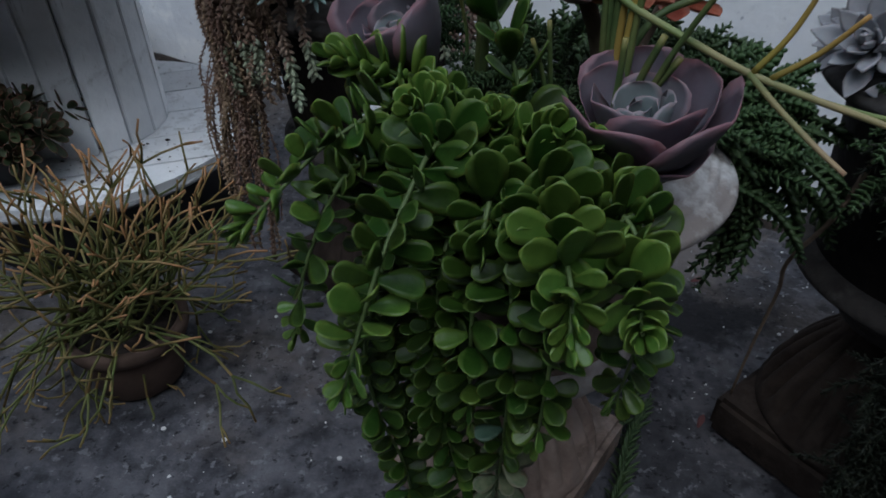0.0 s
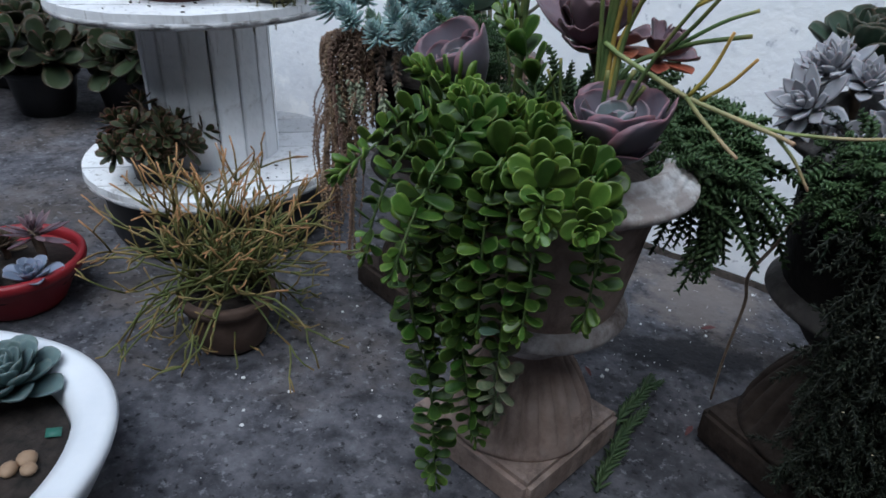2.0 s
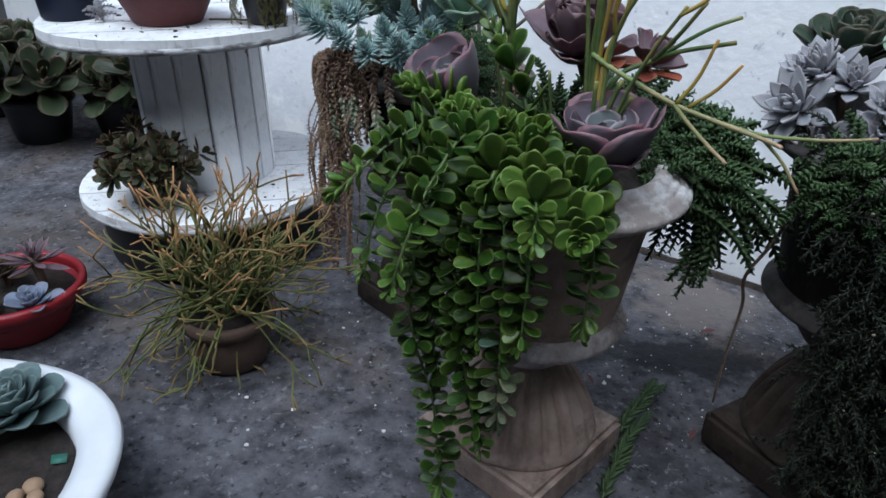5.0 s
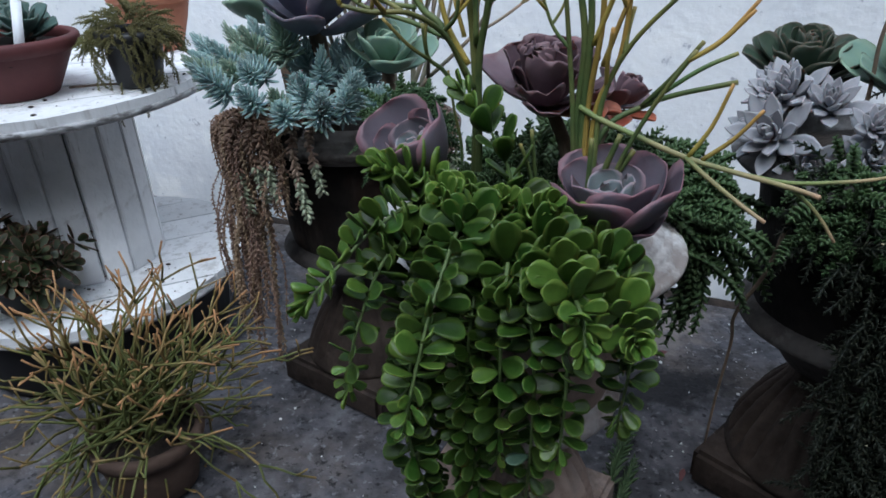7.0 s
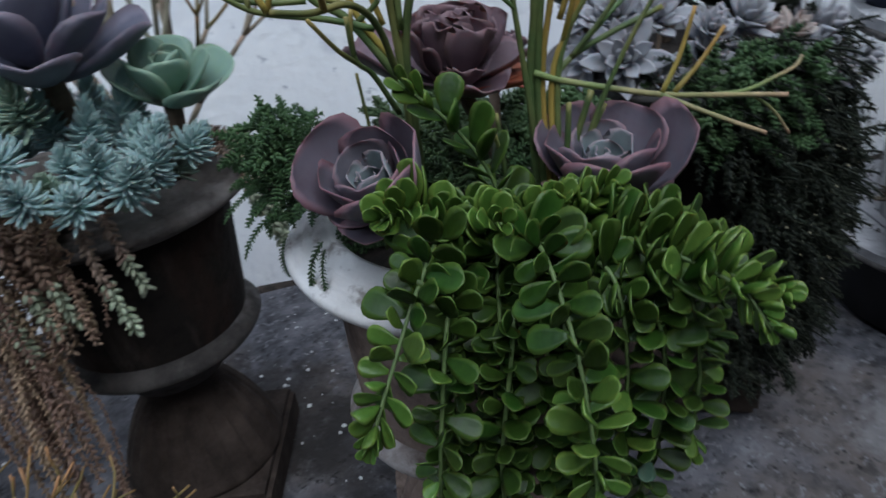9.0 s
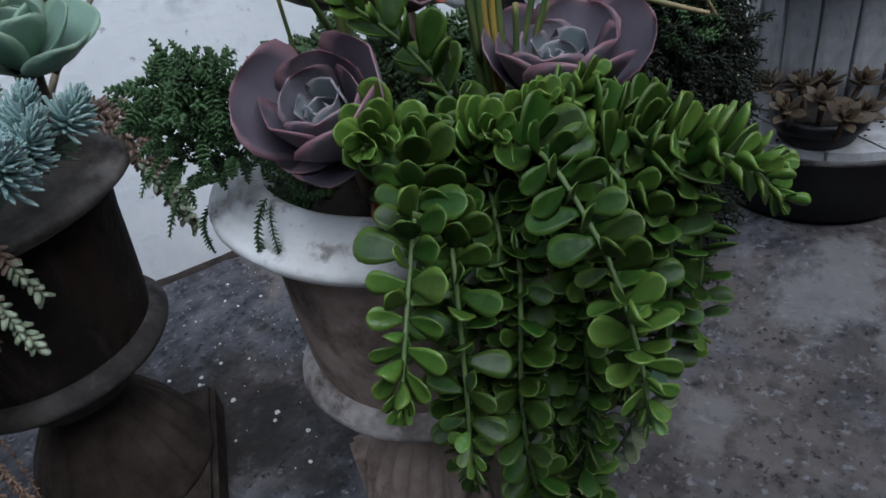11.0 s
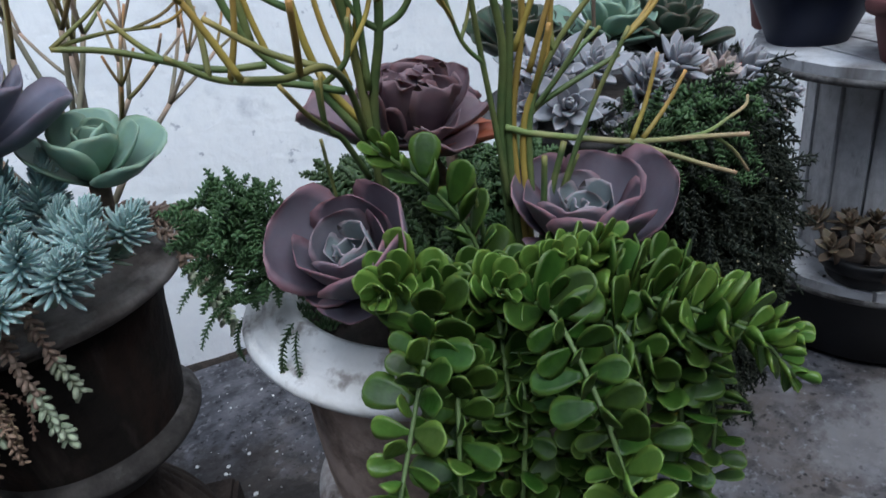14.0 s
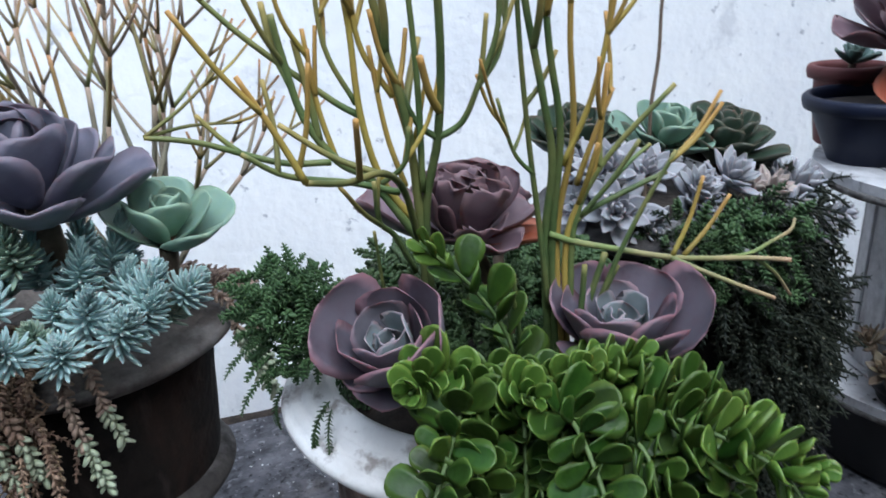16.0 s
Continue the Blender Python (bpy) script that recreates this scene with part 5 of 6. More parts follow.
# ---- the shade-darkened urn with ghost plants ----
C0 = Vector((0.482, 0.55, 0.475))
ghosts = [((0.345, 0.55, 0.545), (-0.55, -0.35, 0.8), 0.05), ((0.325, 0.525, 0.51), (-0.7, -0.6, 0.5), 0.055), ((0.35, 0.50, 0.485), (-0.4, -0.8, 0.4), 0.04), ((0.375, 0.485, 0.475), (-0.2, -0.9, 0.35), 0.036),
          ((0.40, 0.475, 0.515), (-0.15, -0.7, 0.7), 0.048), ((0.44, 0.46, 0.53), (0.0, -0.6, 0.8), 0.046), ((0.43, 0.43, 0.49), (0.0, -0.9, 0.3), 0.04), ((0.36, 0.60, 0.54), (-0.6, 0.1, 0.8), 0.045),
          ((0.545, 0.43, 0.50), (0.3, -0.7, 0.6), 0.05), ((0.575, 0.445, 0.49), (0.5, -0.5, 0.6), 0.045), ((0.565, 0.40, 0.46), (0.4, -0.9, 0.2), 0.04), ((0.53, 0.40, 0.47), (0.1, -0.9, 0.4), 0.04)]
ghosts += [((0.335, 0.575, 0.50), (-0.8, -0.2, 0.5), 0.045), ((0.39, 0.465, 0.50), (-0.2, -0.8, 0.6), 0.04), ((0.415, 0.445, 0.475), (0.0, -0.9, 0.3), 0.034), ((0.37, 0.52, 0.54), (-0.3, -0.5, 0.8), 0.045), ((0.50, 0.415, 0.485), (0.1, -0.9, 0.4), 0.04)]
rnd = random.Random(3)
for p, ax, r in ghosts[::2]:
    ghosts.append(((p[0] + rnd.uniform(-0.028, 0.028), p[1] + rnd.uniform(-0.02, 0.03), p[2] + rnd.uniform(-0.015, 0.02)), ax, r * rnd.uniform(0.55, 0.8)))
for i, (p, ax, r) in enumerate(ghosts):
    echeveria((p[0], p[1], p[2] + 0.012), ax, r * 0.95, 24, "ghost", "pale grey ghost plant rosette with pointed leaves", 0.0, "ghost_plant", "succulent", "ghost plants in the sooty urn", seed=20 + i, e0=14, e1=80, inner=0.4, rise=0.45, base=0.1)
for i, (p, ax, r) in enumerate((((0.475, 0.455, 0.515), (0.0, -0.7, 0.7), 0.045), ((0.505, 0.44, 0.515), (0.1, -0.6, 0.8), 0.042))):
    echeveria(p, ax, r, 17, "ghost_pink", "pale pinkish ghost plant rosette with pointed leaves", 0.0, "ghost_plant", "succulent", "ghost plants in the sooty urn", seed=40 + i, e0=5, e1=78, inner=0.35, rise=0.45, base=0.1)
echeveria((0.412, 0.672, 0.45), (-0.1, -0.25, 0.95), 0.078, 38, "deep", "large dark green echeveria rosette in the dark urn", 0.105, seed=50, e0=10, e1=80, inner=0.4, rise=0.35, base=0.1)
echeveria((0.535, 0.54, 0.45), (0.0, -0.2, 0.95), 0.085, 34, "deep", "dark green echeveria rosette with brownish leaf edges", 0.085, seed=51, e0=8, e1=78, inner=0.4, rise=0.35, base=0.1)
echeveria((0.48, 0.60, 0.45), (-0.05, -0.3, 0.95), 0.07, 20, "mint", "pale green echeveria rosette among darker ones", 0.115, seed=52, e0=8, e1=80, inner=0.4, rise=0.35, base=0.1)
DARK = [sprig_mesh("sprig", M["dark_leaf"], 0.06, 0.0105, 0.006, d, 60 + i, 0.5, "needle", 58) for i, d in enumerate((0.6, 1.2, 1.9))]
rnd = random.Random(31)
spots = []
for i in range(300):
    h = rnd.uniform(0.0, 0.39)
    a = radians(rnd.uniform(-150 if h < 0.1 else -126, 60))
    o = Vector((math.cos(a), math.sin(a), 0))
    r = 0.135 + 0.045 * math.sin(min(1, h / 0.3) * math.pi * 0.75) + rnd.uniform(-0.01, 0.015)
    spots.append((C0 + o * r + Vector((0, 0, 0.05 - h)), o * rnd.uniform(0.15, 0.8) + Vector((rnd.uniform(-0.4, 0.4), rnd.uniform(-0.4, 0.4), rnd.uniform(-0.9, 0.5))), rnd.uniform(0.5, 0.95)))
creeper = sprig_mass("creeper", tuple(C0), "blackish green creeper covering the front of the dark urn", DARK, spots, "plant", apart=False)
deep = []
for i in range(2500):
    h = rnd.uniform(0.0, 0.43)
    a = radians(rnd.uniform(-150 if h < 0.1 else -126, 60))
    o = Vector((math.cos(a), math.sin(a), 0))
    r = 0.13 + 0.04 * math.sin(min(1, h / 0.3) * math.pi * 0.75) + rnd.uniform(-0.015, 0.03)
    m = aim(o * r + Vector((0, 0, 0.055 - h)), o * rnd.uniform(0.1, 0.6) + Vector((rnd.uniform(-0.7, 0.7), rnd.uniform(-0.7, 0.7), rnd.uniform(-0.9, 0.6))), (0, 0, 1), rnd.uniform(0.6, 0.95))
    deep.append((DARK[i % 3], m))
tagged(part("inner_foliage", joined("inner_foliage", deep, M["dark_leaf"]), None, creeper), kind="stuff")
spots = []
for i in range(230):
    a = radians(rnd.uniform(208, 262))
    o = Vector((math.cos(a), math.sin(a), 0))
    spots.append((C0 + o * rnd.uniform(0.12, 0.168) + Vector((0, 0, rnd.uniform(-0.05, 0.035))), o * 0.6 + Vector((rnd.uniform(-0.6, 0.6), rnd.uniform(-0.6, 0.6), rnd.uniform(-0.3, 1.1))), rnd.uniform(0.4, 0.75)))
sprig_mass("bright_stonecrop", tuple(C0), "fresh green stonecrop tuft at the edge of the dark urn", FERN, spots, apart=False)
dry = thing("hanging_twig", (0.345, 0.50, 0.45), "bare dry brown stem hanging from the dark urn", "twig")
part("stem", rod([Vector(p) - Vector((0.345, 0.50, 0.45)) for p in smooth_path([(0.36, 0.50, 0.46), (0.335, 0.485, 0.44), (0.325, 0.49, 0.38), (0.305, 0.50, 0.32), (0.315, 0.515, 0.27), (0.312, 0.52, 0.18), (0.315, 0.53, 0.10)], 6)], 0.003, 0.0016, 6), M["dry_stem"], dry)

stalk = thing("dry_stalk", (0.43, 0.56, 0.45), "thin twisted dry flower stalk rising from the dark urn", "stalk")
part("stem", rod([Vector(p) - Vector((0.43, 0.56, 0.45)) for p in smooth_path([(0.43, 0.56, 0.45), (0.432, 0.555, 0.56), (0.428, 0.552, 0.62), (0.436, 0.55, 0.68), (0.434, 0.548, 0.74), (0.44, 0.545, 0.82)], 6)], 0.0026, 0.0018, 6), M["dry_stem"], stalk)

# tiny fallen petals caught in the creeper
rnd = random.Random(52)
bm = bmesh.new()
for i in range(90):
    a = radians(rnd.uniform(-126, 30))
    h = rnd.uniform(0.02, 0.36)
    r = 0.18 + 0.03 * math.sin(min(1, h / 0.3) * math.pi * 0.75)
    c = C0 + Vector((math.cos(a) * r, math.sin(a) * r, 0.05 - h))
    s = rnd.uniform(0.0012, 0.0024)
    bmesh.ops.create_icosphere(bm, subdivisions=1, radius=s, matrix=Matrix.Translation(c) @ Matrix.Diagonal((1, 0.7, 0.6, 1)))
petals = new("fallen_petals", link_mesh("fallen_petals", bm, mat("dry_petal", (0.30, 0.26, 0.17), (0.45, 0.40, 0.28), 0.8, 60)))
tagged(petals, "tiny pale dry petals caught in the dark creeper", "petals", kind="stuff")

# ---- pots ----


def pot(name, at, r, h, base, material, label, category="pot", lip=0.008, group="", fill=0.86, soil=True):
    t = thing(name, at, label, category, group)
    w = 0.006
    part("body", lathe([(0.0, 0.0), (base - 0.004, 0.0), (base, 0.004), (base + (r - base) * 0.55, h * 0.5), (r - 0.004, h - 0.02), (r - 0.004, h - 0.019), (r - w, h - 0.018), (base, 0.012), (0.0, 0.012)], 48, 0.006), material, t)
    part("rim", lathe([(r - 0.005, h - 0.022), (r + lip * 0.7, h - 0.02), (r + lip, h - 0.012), (r + lip, h - 0.004), (r + lip * 0.6, h), (r - 0.003, h), (r - 0.006, h - 0.006), (r - 0.006, h - 0.02), (r - 0.005, h - 0.022)], 48, 0.006), material, t)
    if soil:
        rs = base + (r - base) * fill - 0.004
        part("soil", lathe([(0.0, h * fill), (rs * 0.6, h * fill + 0.003), (rs, h * fill - 0.004), (rs * 0.98, h * fill - 0.02), (0.0, h * fill - 0.02)], 24, 0.04), M["soil"], t, "dark potting soil")
    return t


Z1 = 0.4965
pot("terracotta_bowl", (-0.672, 0.912, drum_top(-0.672, 0.912, Z1)), 0.098, 0.088, 0.062, M["terra"], "dark red terracotta bowl planted with grey-green rosettes")
for i, (x, y, r) in enumerate(((-0.697, 0.902, 0.05), (-0.632, 0.912, 0.058), (-0.677, 0.957, 0.055))):
    echeveria((x, y, Z1 + 0.072), (0.1 * (i - 1), -0.25, 0.95), r, 17, "teal", "grey-green echeveria rosette in the terracotta bowl", 0.012, group="rosettes in the terracotta bowl", seed=70 + i, e0=15, e1=80, inner=0.4, rise=0.35)
for x, a in ((-0.677, -8), (-0.617, 6)):
    lab = thing("plant_label", (x, 0.847, Z1 + 0.06), "blank white plastic plant label stuck in the pot", "plant label", "white plant labels")
    bm = box(bmesh.new(), (0, 0, 0.04), (0.014, 0.0015, 0.085), 0, 0.0005)
    part("tag", bm, M["white_bowl"], lab).matrix_basis = pose(0, 0, 0, -12, a, 10)
pot("navy_pot", (-0.875, 0.915, drum_top(-0.875, 0.915, Z1)), 0.062, 0.12, 0.05, M["navy"], "dark navy plastic plant pot on the drum")
echeveria((-0.875, 0.915, drum_top(-0.875, 0.915, Z1) + 0.10), (0, -0.1, 1), 0.07, 16, "deep", "dark green rosette in a navy pot", 0.03, seed=80, e0=15, e1=78)
ZB = drum_top(-0.49, 0.935, Z1)
pot("black_pot", (-0.49, 0.935, ZB), 0.047, 0.085, 0.034, M["black"], "small black plastic pot overgrown with olive stonecrop")
MOSS = [sprig_mesh("sprig", M["moss"], 0.05, 0.006, 0.004, d, 90 + i, 0.7, "tiny", 60) for i, d in enumerate((0.5, 1.4, 2.2))]
rnd = random.Random(8)
spots = []
for i in range(300):
    a = radians(rnd.uniform(0, 360))
    o = Vector((math.cos(a), math.sin(a), 0))
    r = 0.062 * math.sqrt(rnd.random())
    spots.append(((-0.49 + o.x * r, 0.935 + o.y * r, ZB + 0.105 - r * r * 9 + rnd.uniform(-0.02, 0.012)), o * (0.2 + r * 14) + Vector((rnd.uniform(-0.4, 0.4), rnd.uniform(-0.4, 0.4), 0.9 - r * 16)), rnd.uniform(0.4, 0.8)))
for k in range(70):
    a = radians(rnd.choice((-95, -60, -150, -20)) + rnd.uniform(-22, 22))
    h = rnd.uniform(0.0, 0.13 if math.sin(a) < -0.9 else 0.07)
    spots.append(((-0.49 + 0.058 * math.cos(a), 0.935 + 0.058 * math.sin(a), ZB + 0.09 - h), (0.4 * math.cos(a), 0.4 * math.sin(a), -1), 0.6))
sprig_mass("olive_stonecrop", (-0.49, 0.935, ZB + 0.085), "olive and yellow stonecrop spilling from a black pot", MOSS, spots)
pot("orange_pot", (-0.55, 1.215, drum_top(-0.55, 1.215, Z1)), 0.072, 0.11, 0.045, M["terra_light"], "orange terracotta pot on the drum table")
for i, (dx, dy) in enumerate(((0, 0), (-0.045, -0.02))):
    echeveria((-0.55 + dx, 1.215 + dy, drum_top(-0.55, 1.215, Z1) + 0.095), (0, -0.2, 1), 0.05, 16, "teal", "blue-green rosette in the orange pot", 0.012, group="rosettes in the orange pot", seed=84 + i, e0=15, e1=78)
grey_tuft = [sprig_mesh("sprig", M["ghost"], 0.05, 0.007, 0.004, d, 95 + i, 0.5, "finger", 60) for i, d in enumerate((0.6, 1.5))]
sprig_mass("grey_tuft", (-0.80, 0.88, drum_top(-0.80, 0.88, Z1)), "small grey-green tuft on the drum table", grey_tuft, [((-0.80 + 0.008 * (i % 3), 0.88 + 0.006 * (i % 4), drum_top(-0.80, 0.88, Z1) + 0.002 + 0.006 * (i % 5)), (math.cos(i * 2.1), math.sin(i * 2.1), 1.1), 0.8) for i in range(12)])
# thin cane and dry leaf on the drum
cane = thing("cane", (-0.545, 0.93, drum_top(-0.545, 0.93, Z1) + 0.003), "thin brown cane lying on the drum table", "cane")
part("rod", rod([(-0.05, -0.01, 0), (0.0, 0.0, 0.001), (0.03, 0.008, 0)], 0.0022, 0.0018, 6), M["dry_stem"], cane)
DRYLEAF = leaf_mesh("dry_leaf", mat("dry_red_leaf", (0.09, 0.03, 0.03), (0.17, 0.06, 0.06), 0.8, 40), 1, 0.4, 0.04, "point", 0.35, 0.2)
for x, y, z, a, s in ((-0.634, 0.92, drum_top(-0.634, 0.92, 0.162), 15, 0.032), (0.304, 0.556, 0.002, 60, 0.022), (0.16, 0.66, 0.002, 120, 0.02), (0.36, 0.86, 0.002, 10, 0.026)):
    lf = thing("dry_leaf", (x, y, z), "curled dry reddish leaf lying flat", "dry leaf", "fallen dry leaves")
    part("blade", DRYLEAF, None, lf).matrix_basis = pose(0, 0, 0.003, 0, 0, a) @ Matrix.Scale(s, 4)

# plant on the lower disc
ZA = drum_top(-0.72, 0.845, 0.162)
pot("black_planter", (-0.72, 0.845, ZA), 0.045, 0.065, 0.036, M["black"], "small black pot on the lower disc of the drum")
rnd = random.Random(41)
for i in range(20):
    a, u = radians(137.5 * i), math.sqrt((i + 0.5) / 20)
    o = Vector((math.cos(a), math.sin(a), 0))
    echeveria(tuple(Vector((-0.72, 0.845, ZA + 0.05)) + o * 0.034 * u), o * (0.15 + 1.25 * u) + Vector((0, 0, 1.3 - 0.7 * u)), rnd.uniform(0.038, 0.05), 24, "aeonium", "dark green red-tipped aeonium rosette", rnd.uniform(0.06, 0.105) - 0.035 * u, "aeonium", "succulent", "aeoniums on the drum", seed=100 + i, e0=-5, e1=78, inner=0.4)

# second drum
Z2 = 0.4745
pot("navy_bowl", (0.862, 0.448, Z2), 0.092, 0.105, 0.055, M["navy"], "dark navy plastic bowl with a wine-red echeveria")
wine = echeveria((0.872, 0.438, Z2 + 0.085), (0.0, -0.15, 0.95), 0.105, 22, "wine", "wine-red echeveria with orange old leaves in a navy bowl", 0.085, seed=110, e0=-8, e1=78, inner=0.4)
for az in (200, 235, 265, 300):
    a = radians(az)
    part("old_leaf", leaf_mesh("old_leaf", M["wine_red"], 1, 0.5, 0.05, "scoop", 0.3, 0.1), None, wine, "orange-red old leaf").matrix_basis = aim((0, 0, 0.055), (math.cos(a), math.sin(a), -0.55), (0, 0, 1), 0.095)
pot("terracotta_pot", (0.972, 0.53, Z2), 0.055, 0.13, 0.04, M["terra"], "small terracotta pot at the back of the drum")
echeveria((0.972, 0.53, Z2 + 0.115), (0, -0.2, 1), 0.045, 14, "teal", "small grey-green rosette in a terracotta pot", 0.015, seed=112, e0=15, e1=78)
pot("terracotta_pot", (0.775, 0.285, Z2), 0.062, 0.09, 0.042, M["terra"], "reddish terracotta pot on the edge of the drum")
echeveria((0.775, 0.285, Z2 + 0.075), (0, -0.2, 1), 0.06, 20, "mint", "pale green echeveria rosette in a terracotta pot", 0.02, seed=113, e0=12, e1=78)
pot("black_tray", (0.765, 0.30, 0.162), 0.062, 0.045, 0.055, M["black"], "low black tray on the lower disc of the drum")
rnd = random.Random(17)
for i in range(13):
    a, r = radians(137.5 * i), 0.075 * math.sqrt((i + 0.5) / 13)
    echeveria((0.765 + r * math.cos(a), 0.30 + r * math.sin(a), 0.2), (math.cos(a) * r * 9, math.sin(a) * r * 9, 1), 0.036, 16, "brown", "brownish green succulent rosette in a low tray", 0.02 + 0.03 * rnd.random(), "brown_succulent", "succulent", "brown succulents in the tray", seed=120 + i, e0=10, e1=78)

# ---- floor pots ----
clay = pot("clay_pot", (-0.452, 0.60, 0.0), 0.072, 0.10, 0.058, M["clay"], "weathered clay pot under a stick plant")
st = thing("stick_bush", (-0.457, 0.605, 0.10), "bushy olive and orange stick plant in a clay pot", "succulent")
rnd = random.Random(25)


def twig(p, d, ln, r, sag, a0, a1, steps=4):
    """A bent thin twig that stays above the floor; gives its points and last direction."""
    pts = [p]
    for k in range(steps):
        d = (d + Vector((rnd.uniform(-0.42, 0.42), rnd.uniform(-0.42, 0.42), rnd.uniform(-0.32, 0.32) + sag))).normalized()
        q = pts[-1] + d * ln / steps
        q.z = max(q.z, -0.088)
        pts.append(q)
    part("branch", rod(pts, r, r * 0.82, 5, a0, a1), M["straw"], st)
    return pts, d


for i in range(150):
    a = radians(rnd.uniform(0, 360))
    kind = i % 5
    up = rnd.uniform(0.9, 2.4) if kind < 2 else (rnd.uniform(0.1, 0.9) if kind < 4 else rnd.uniform(-0.4, 0.2))
    d = Vector((math.cos(a) - 0.18, math.sin(a) - 0.05, up)).normalized()
    p = Vector((rnd.uniform(-0.055, 0.055), rnd.uniform(-0.055, 0.055), rnd.uniform(0.0, 0.04)))
    high = kind < 2
    pts, d = twig(p, d, rnd.uniform(0.09, 0.18) if high else rnd.uniform(0.07, 0.18), 0.0021, 0.05 if high else (-0.02 if kind < 4 else -0.16), 0.0, 0.15)
    for f in range(rnd.choice((1, 2, 2))):
        e = (d + Vector((rnd.uniform(-0.7, 0.7), rnd.uniform(-0.7, 0.7), rnd.uniform(-0.3, 0.6) if high else rnd.uniform(-0.6, 0.4)))).normalized()
        tip, e = twig(pts[-1], e, rnd.uniform(0.04, 0.085), 0.0017, rnd.choice((0.1, 0.0, -0.12)), 0.25 if high else 0.1, 1.0 if high else 0.2, 3)
        if rnd.random() < 0.55:
            twig(tip[-2], (e + Vector((rnd.uniform(-0.9, 0.9), rnd.uniform(-0.9, 0.9), 0.3))).normalized(), rnd.uniform(0.02, 0.05), 0.0014, rnd.choice((0.2, -0.2)), 0.5, 1.1 if high else 0.4, 3)

red = pot("red_bowl", (-0.865, 0.60, 0.0), 0.115, 0.09, 0.08, M["red"], "red plastic bowl with small succulents", fill=0.75)
echeveria((-0.79, 0.56, 0.062), (0.1, -0.1, 1), 0.05, 22, "blue", "grey-blue echeveria rosette in the red bowl", 0.012, seed=130, e0=12, e1=80)
echeveria((-0.86, 0.53, 0.062), (0.0, -0.2, 1), 0.04, 26, "teal", "grey-green echeveria rosette in the red bowl", 0.012, seed=131, e0=20, e1=82)
echeveria((-0.82, 0.625, 0.062), (0.0, -0.1, 1), 0.065, 30, "spiky", "dark spiky-leaved succulent in the red bowl", 0.06, seed=132, e0=0, e1=78)
echeveria((-0.89, 0.62, 0.062), (0.0, -0.1, 1), 0.05, 20, "brown", "brownish rosette in the red bowl", 0.03, seed=133, e0=5, e1=78)


def superbowl(at, turn, half, h, wall, label):
    """A wide, slightly squarish bowl with a thick rim."""
    t = thing("white_bowl", at, label, "planter", turn=turn)

    def ring(r, z, p):
        out = []
        for i in range(64):
            a = 2 * math.pi * i / 64
            c, s = math.cos(a), math.sin(a)
            k = r / (abs(c) ** p + abs(s) ** p) ** (1 / p)
            out.append((k * c, k * s, z))
        return out

    bm = bmesh.new()
    levels = [(half * 0.72, 0.0), (half * 0.8, 0.01), (half * 0.93, h * 0.6), (half * 0.985, h - 0.02), (half, h - 0.01), (half * 0.99, h - 0.002), (half * 0.95, h), (half - wall * 0.7, h - 0.003), (half - wall, h - 0.012), (half - wall * 1.1, h - 0.05), (half - wall * 1.2, 0.03)]
    rings = [[bm.verts.new(v) for v in ring(r, z, 2.25)] for k, (r, z) in enumerate(levels)]
    for a, b in zip(rings, rings[1:]):
        for i in range(64):
            bm.faces.new((a[i], a[(i + 1) % 64], b[(i + 1) % 64], b[i]))
    bm.faces.new(rings[0][::-1])
    bm.faces.new(rings[-1])
    part("shell", bm, M["white_bowl"], t)
    part("soil", lathe([(0.0, h - 0.034), (half * 0.5, h - 0.032), (half - wall * 1.02, h - 0.036), (half - wall * 1.05, h - 0.06), (0.0, h - 0.06)], 40, 0.03), M["soil"], t, "dark potting soil")
    return t


WB = (-0.645, 0.13, 0.0)
superbowl(WB, 0, 0.25, 0.12, 0.052, "large round white-painted bowl with a thick rim")
for i, (x, y, r) in enumerate(((-0.598, 0.292, 0.075), (-0.615, 0.155, 0.07), (-0.72, 0.22, 0.075))):
    echeveria((x, y, 0.088), (0.0, -0.1, 1), r, 42, "bowl_teal", "grey-green echeveria rosette in the white bowl", 0.012, group="rosettes in the white bowl", seed=140 + i, e0=8, e1=82, inner=0.35)
peb = mat("tan_pebble", (0.28, 0.17, 0.10), (0.42, 0.28, 0.18), 0.7, 30)
for i, (x, y, r) in enumerate(((-0.503, 0.197, 0.012), (-0.488, 0.184, 0.01), (-0.511, 0.177, 0.011))):
    bm = bmesh.new()
    bmesh.ops.create_icosphere(bm, subdivisions=2, radius=r)
    for v in bm.verts:
        v.co.z *= 0.7
        v.co *= 1 + 0.25 * noise.noise(v.co * 60 + Vector((i, 0, 0)))
    ob = new("pebble", link_mesh("pebble", bm, peb))
    ob.matrix_basis = pose(x, y, 0.093)
    tagged(ob, "tan pebble on the soil of the white bowl", "pebble", "tan pebbles")
scrap = new("scrap", link_mesh("scrap", box(bmesh.new(), (0, 0, 0), (0.018, 0.014, 0.002), 0, 0.0005), mat("green_scrap", (0.02, 0.12, 0.09), (0.04, 0.18, 0.13), 0.5, 30)))
scrap.matrix_basis = pose(-0.504, 0.245, 0.09, 10, 5, 30)
tagged(scrap, "small torn green plastic scrap on the soil", "scrap")

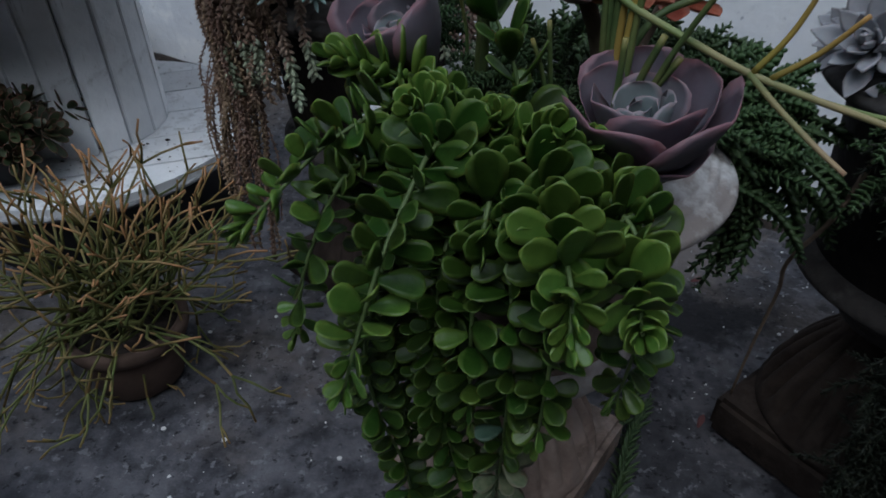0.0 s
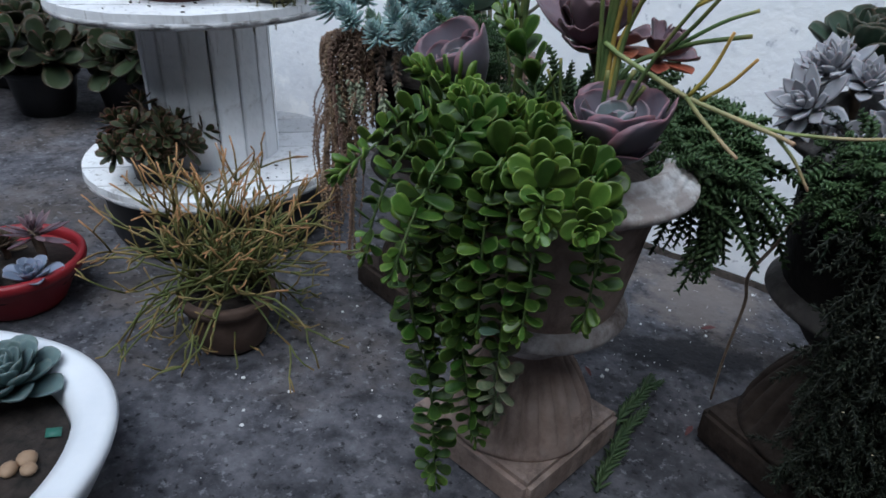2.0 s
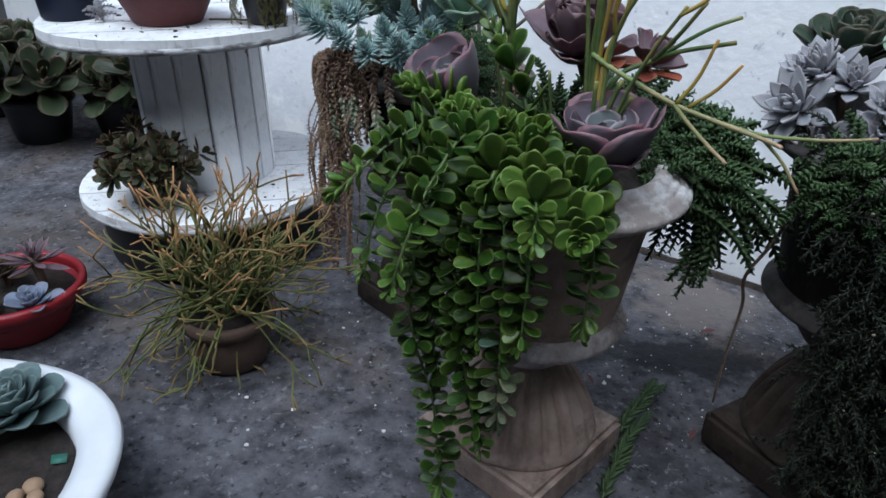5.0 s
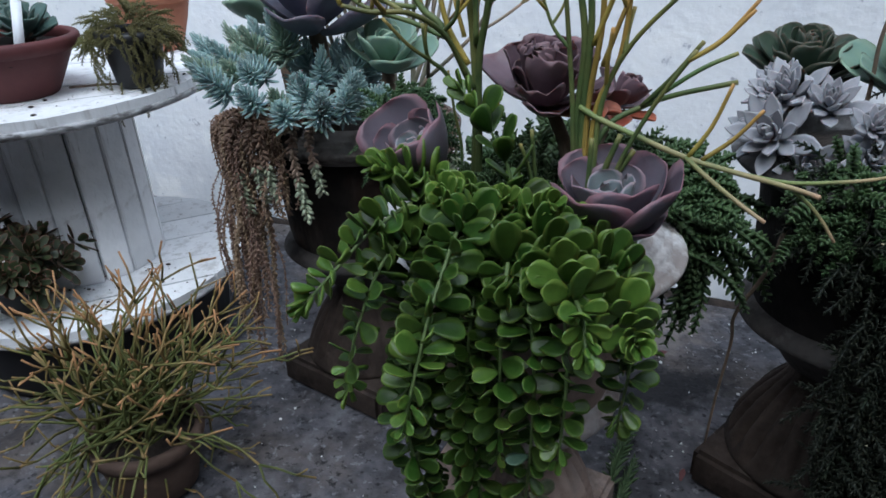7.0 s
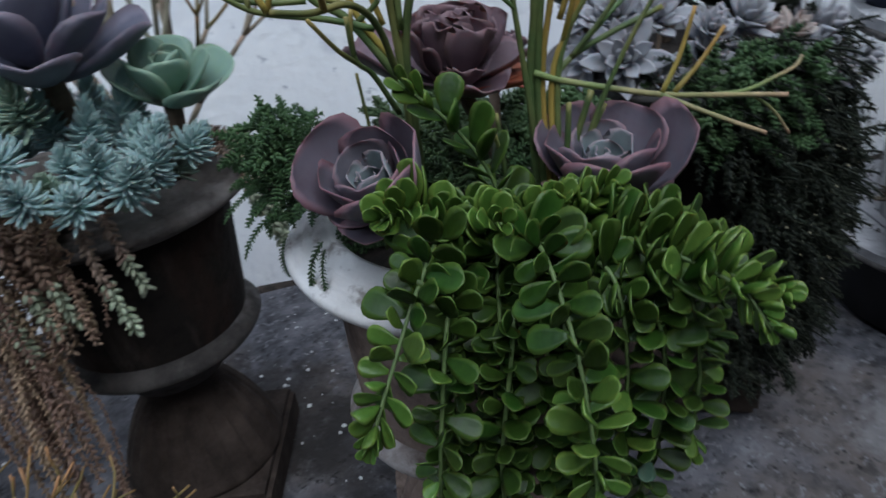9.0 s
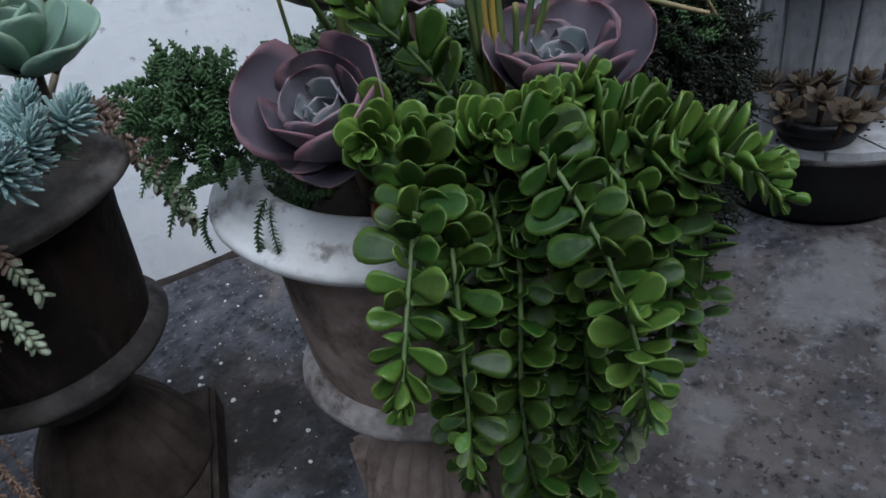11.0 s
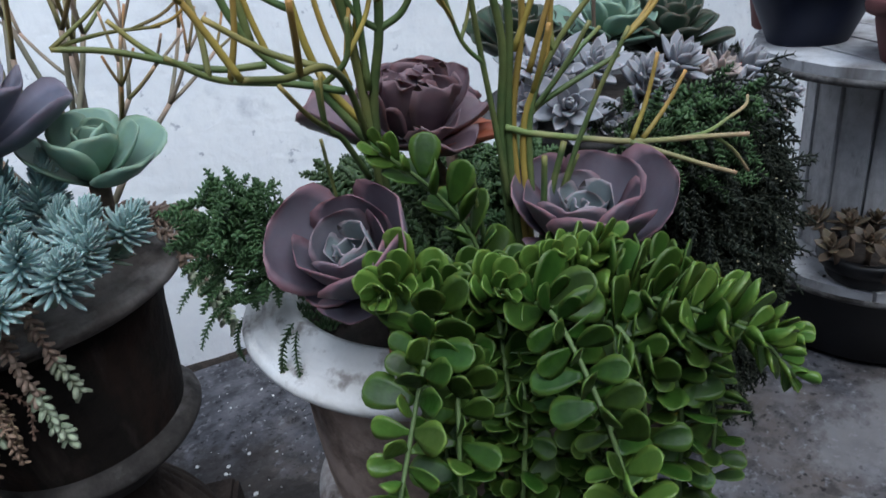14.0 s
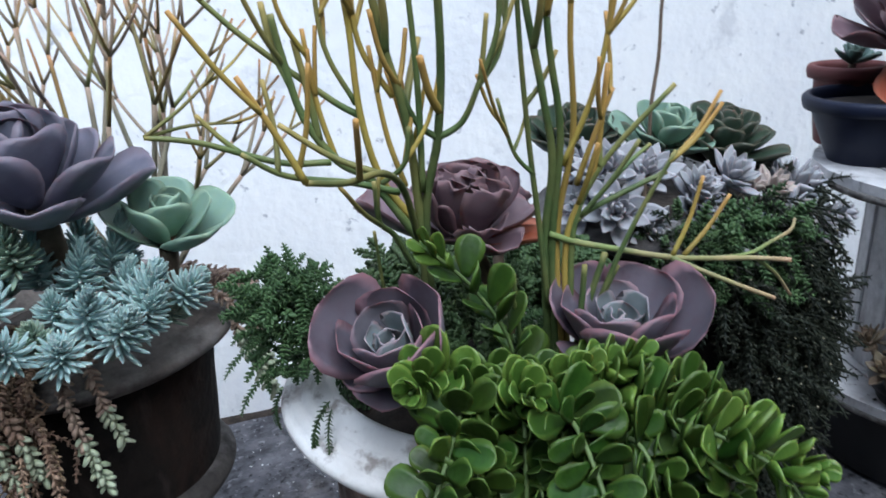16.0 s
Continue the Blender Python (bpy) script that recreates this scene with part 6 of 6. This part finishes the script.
# ---- far pots behind the drum ----
for i, (x, y, r, kind) in enumerate(((-1.5, 1.5, 0.1, "aeonium_broad"), (-1.30, 1.62, 0.1, "aeonium_broad"), (-1.78, 1.72, 0.11, "aeonium_broad"), (-1.12, 1.55, 0.09, "aeonium_broad"), (-1.62, 1.62, 0.08, "aeonium_broad"))):
    pot("black_pot", (x, y, 0.0), r, 0.14, r * 0.75, M["black"], "black plastic pot on the floor by the wall", group="black pots by the wall")
    for k in range(9):
        a = radians(137.5 * k + 40 * i)
        u = math.sqrt((k + 0.5) / 9)
        echeveria((x + 0.07 * u * math.cos(a), y + 0.07 * u * math.sin(a), 0.12), (1.1 * u * math.cos(a), 1.1 * u * math.sin(a) - 0.15, 1), 0.10 + 0.02 * (k % 3), 16, kind, "green and reddish broad-leaved rosette, coloured dark for shade, in a black pot", 0.13 - 0.075 * u + 0.02 * (k % 2), "dark_rosette", "succulent", "dark rosettes by the wall", seed=200 + 9 * i + k, e0=-8, e1=75)

# ---- floor litter ----
flake = mat("white_flake", (0.55, 0.55, 0.55), (0.75, 0.75, 0.74), 0.8, 50)
rnd = random.Random(77)
bm = bmesh.new()
for i in range(430):
    u = rnd.random()
    if u < 0.55:
        x, y = rnd.uniform(0.0, 0.62), rnd.uniform(0.55, 1.15)
    elif u < 0.75:
        x, y = rnd.uniform(-0.45, 0.0), rnd.uniform(0.4, 1.2)
    else:
        x, y = rnd.uniform(-1.4, 1.0), rnd.uniform(-0.1, 1.6)
        if rnd.random() < 0.5:
            continue
    if (x - 0.248) * math.sin(radians(25.5)) + (y - 1.195) * math.cos(radians(25.5)) > -0.01:
        continue
    s = 0.0007 + 0.0042 * rnd.random() ** 5 + (0.0028 if i % 29 == 0 else 0.0)
    n0 = len(bm.verts)
    vs = [bm.verts.new((x + s * math.cos(a) * rnd.uniform(0.6, 1.2), y + s * math.sin(a) * rnd.uniform(0.6, 1.2), ground(x, y) + z)) for z in (-0.002, 0.0012) for a in (0.2, 1.5, 2.8, 4.0, 5.2)]
    bm.faces.new(vs[5:])
    for k in range(5):
        bm.faces.new((vs[k], vs[(k + 1) % 5], vs[5 + (k + 1) % 5], vs[5 + k]))
grit = new("paint_flakes", link_mesh("paint_flakes", bm, flake, False))
tagged(grit, "scattered white paint flakes and grit on the concrete", "flakes", kind="stuff")
# soil crumbs on the drums
crumb = mat("soil_crumb", (0.015, 0.012, 0.010), (0.06, 0.045, 0.035), 0.95, 60)
rnd = random.Random(61)
for label, spots in (
    ("dark soil crumbs scattered on the whitewashed drum by the wall", [((-0.682, 1.022), 0.162, 0.262, 70, 195, 345), ((-0.682, 1.022), 0.4965, 0.262, 40, 180, 360)]),
    ("dark soil crumbs scattered on the peeling drum", [((0.922, 0.322), 0.162, 0.21, 60, 120, 250), ((0.922, 0.322), 0.4748, 0.21, 40, 100, 260)]),
):
    bm = bmesh.new()
    for (cx, cy), z, big, n, a0, a1 in spots:
        for i in range(n):
            a, r = radians(rnd.uniform(a0, a1)), big * (0.5 + 0.48 * rnd.random())
            s = 0.0009 + 0.0028 * rnd.random() ** 3
            x, y = cx + r * math.cos(a), cy + r * math.sin(a)
            m = pose(x, y, (drum_top(x, y, z) if cx < 0 else z) + s * 0.3, 0, 0, rnd.uniform(0, 180)) @ Matrix.Diagonal((1.5, 1, 0.6, 1))
            bmesh.ops.create_icosphere(bm, subdivisions=1, radius=s, matrix=m)
    tagged(new("soil_crumbs", link_mesh("soil_crumbs", bm, crumb)), label, "crumbs", kind="stuff")
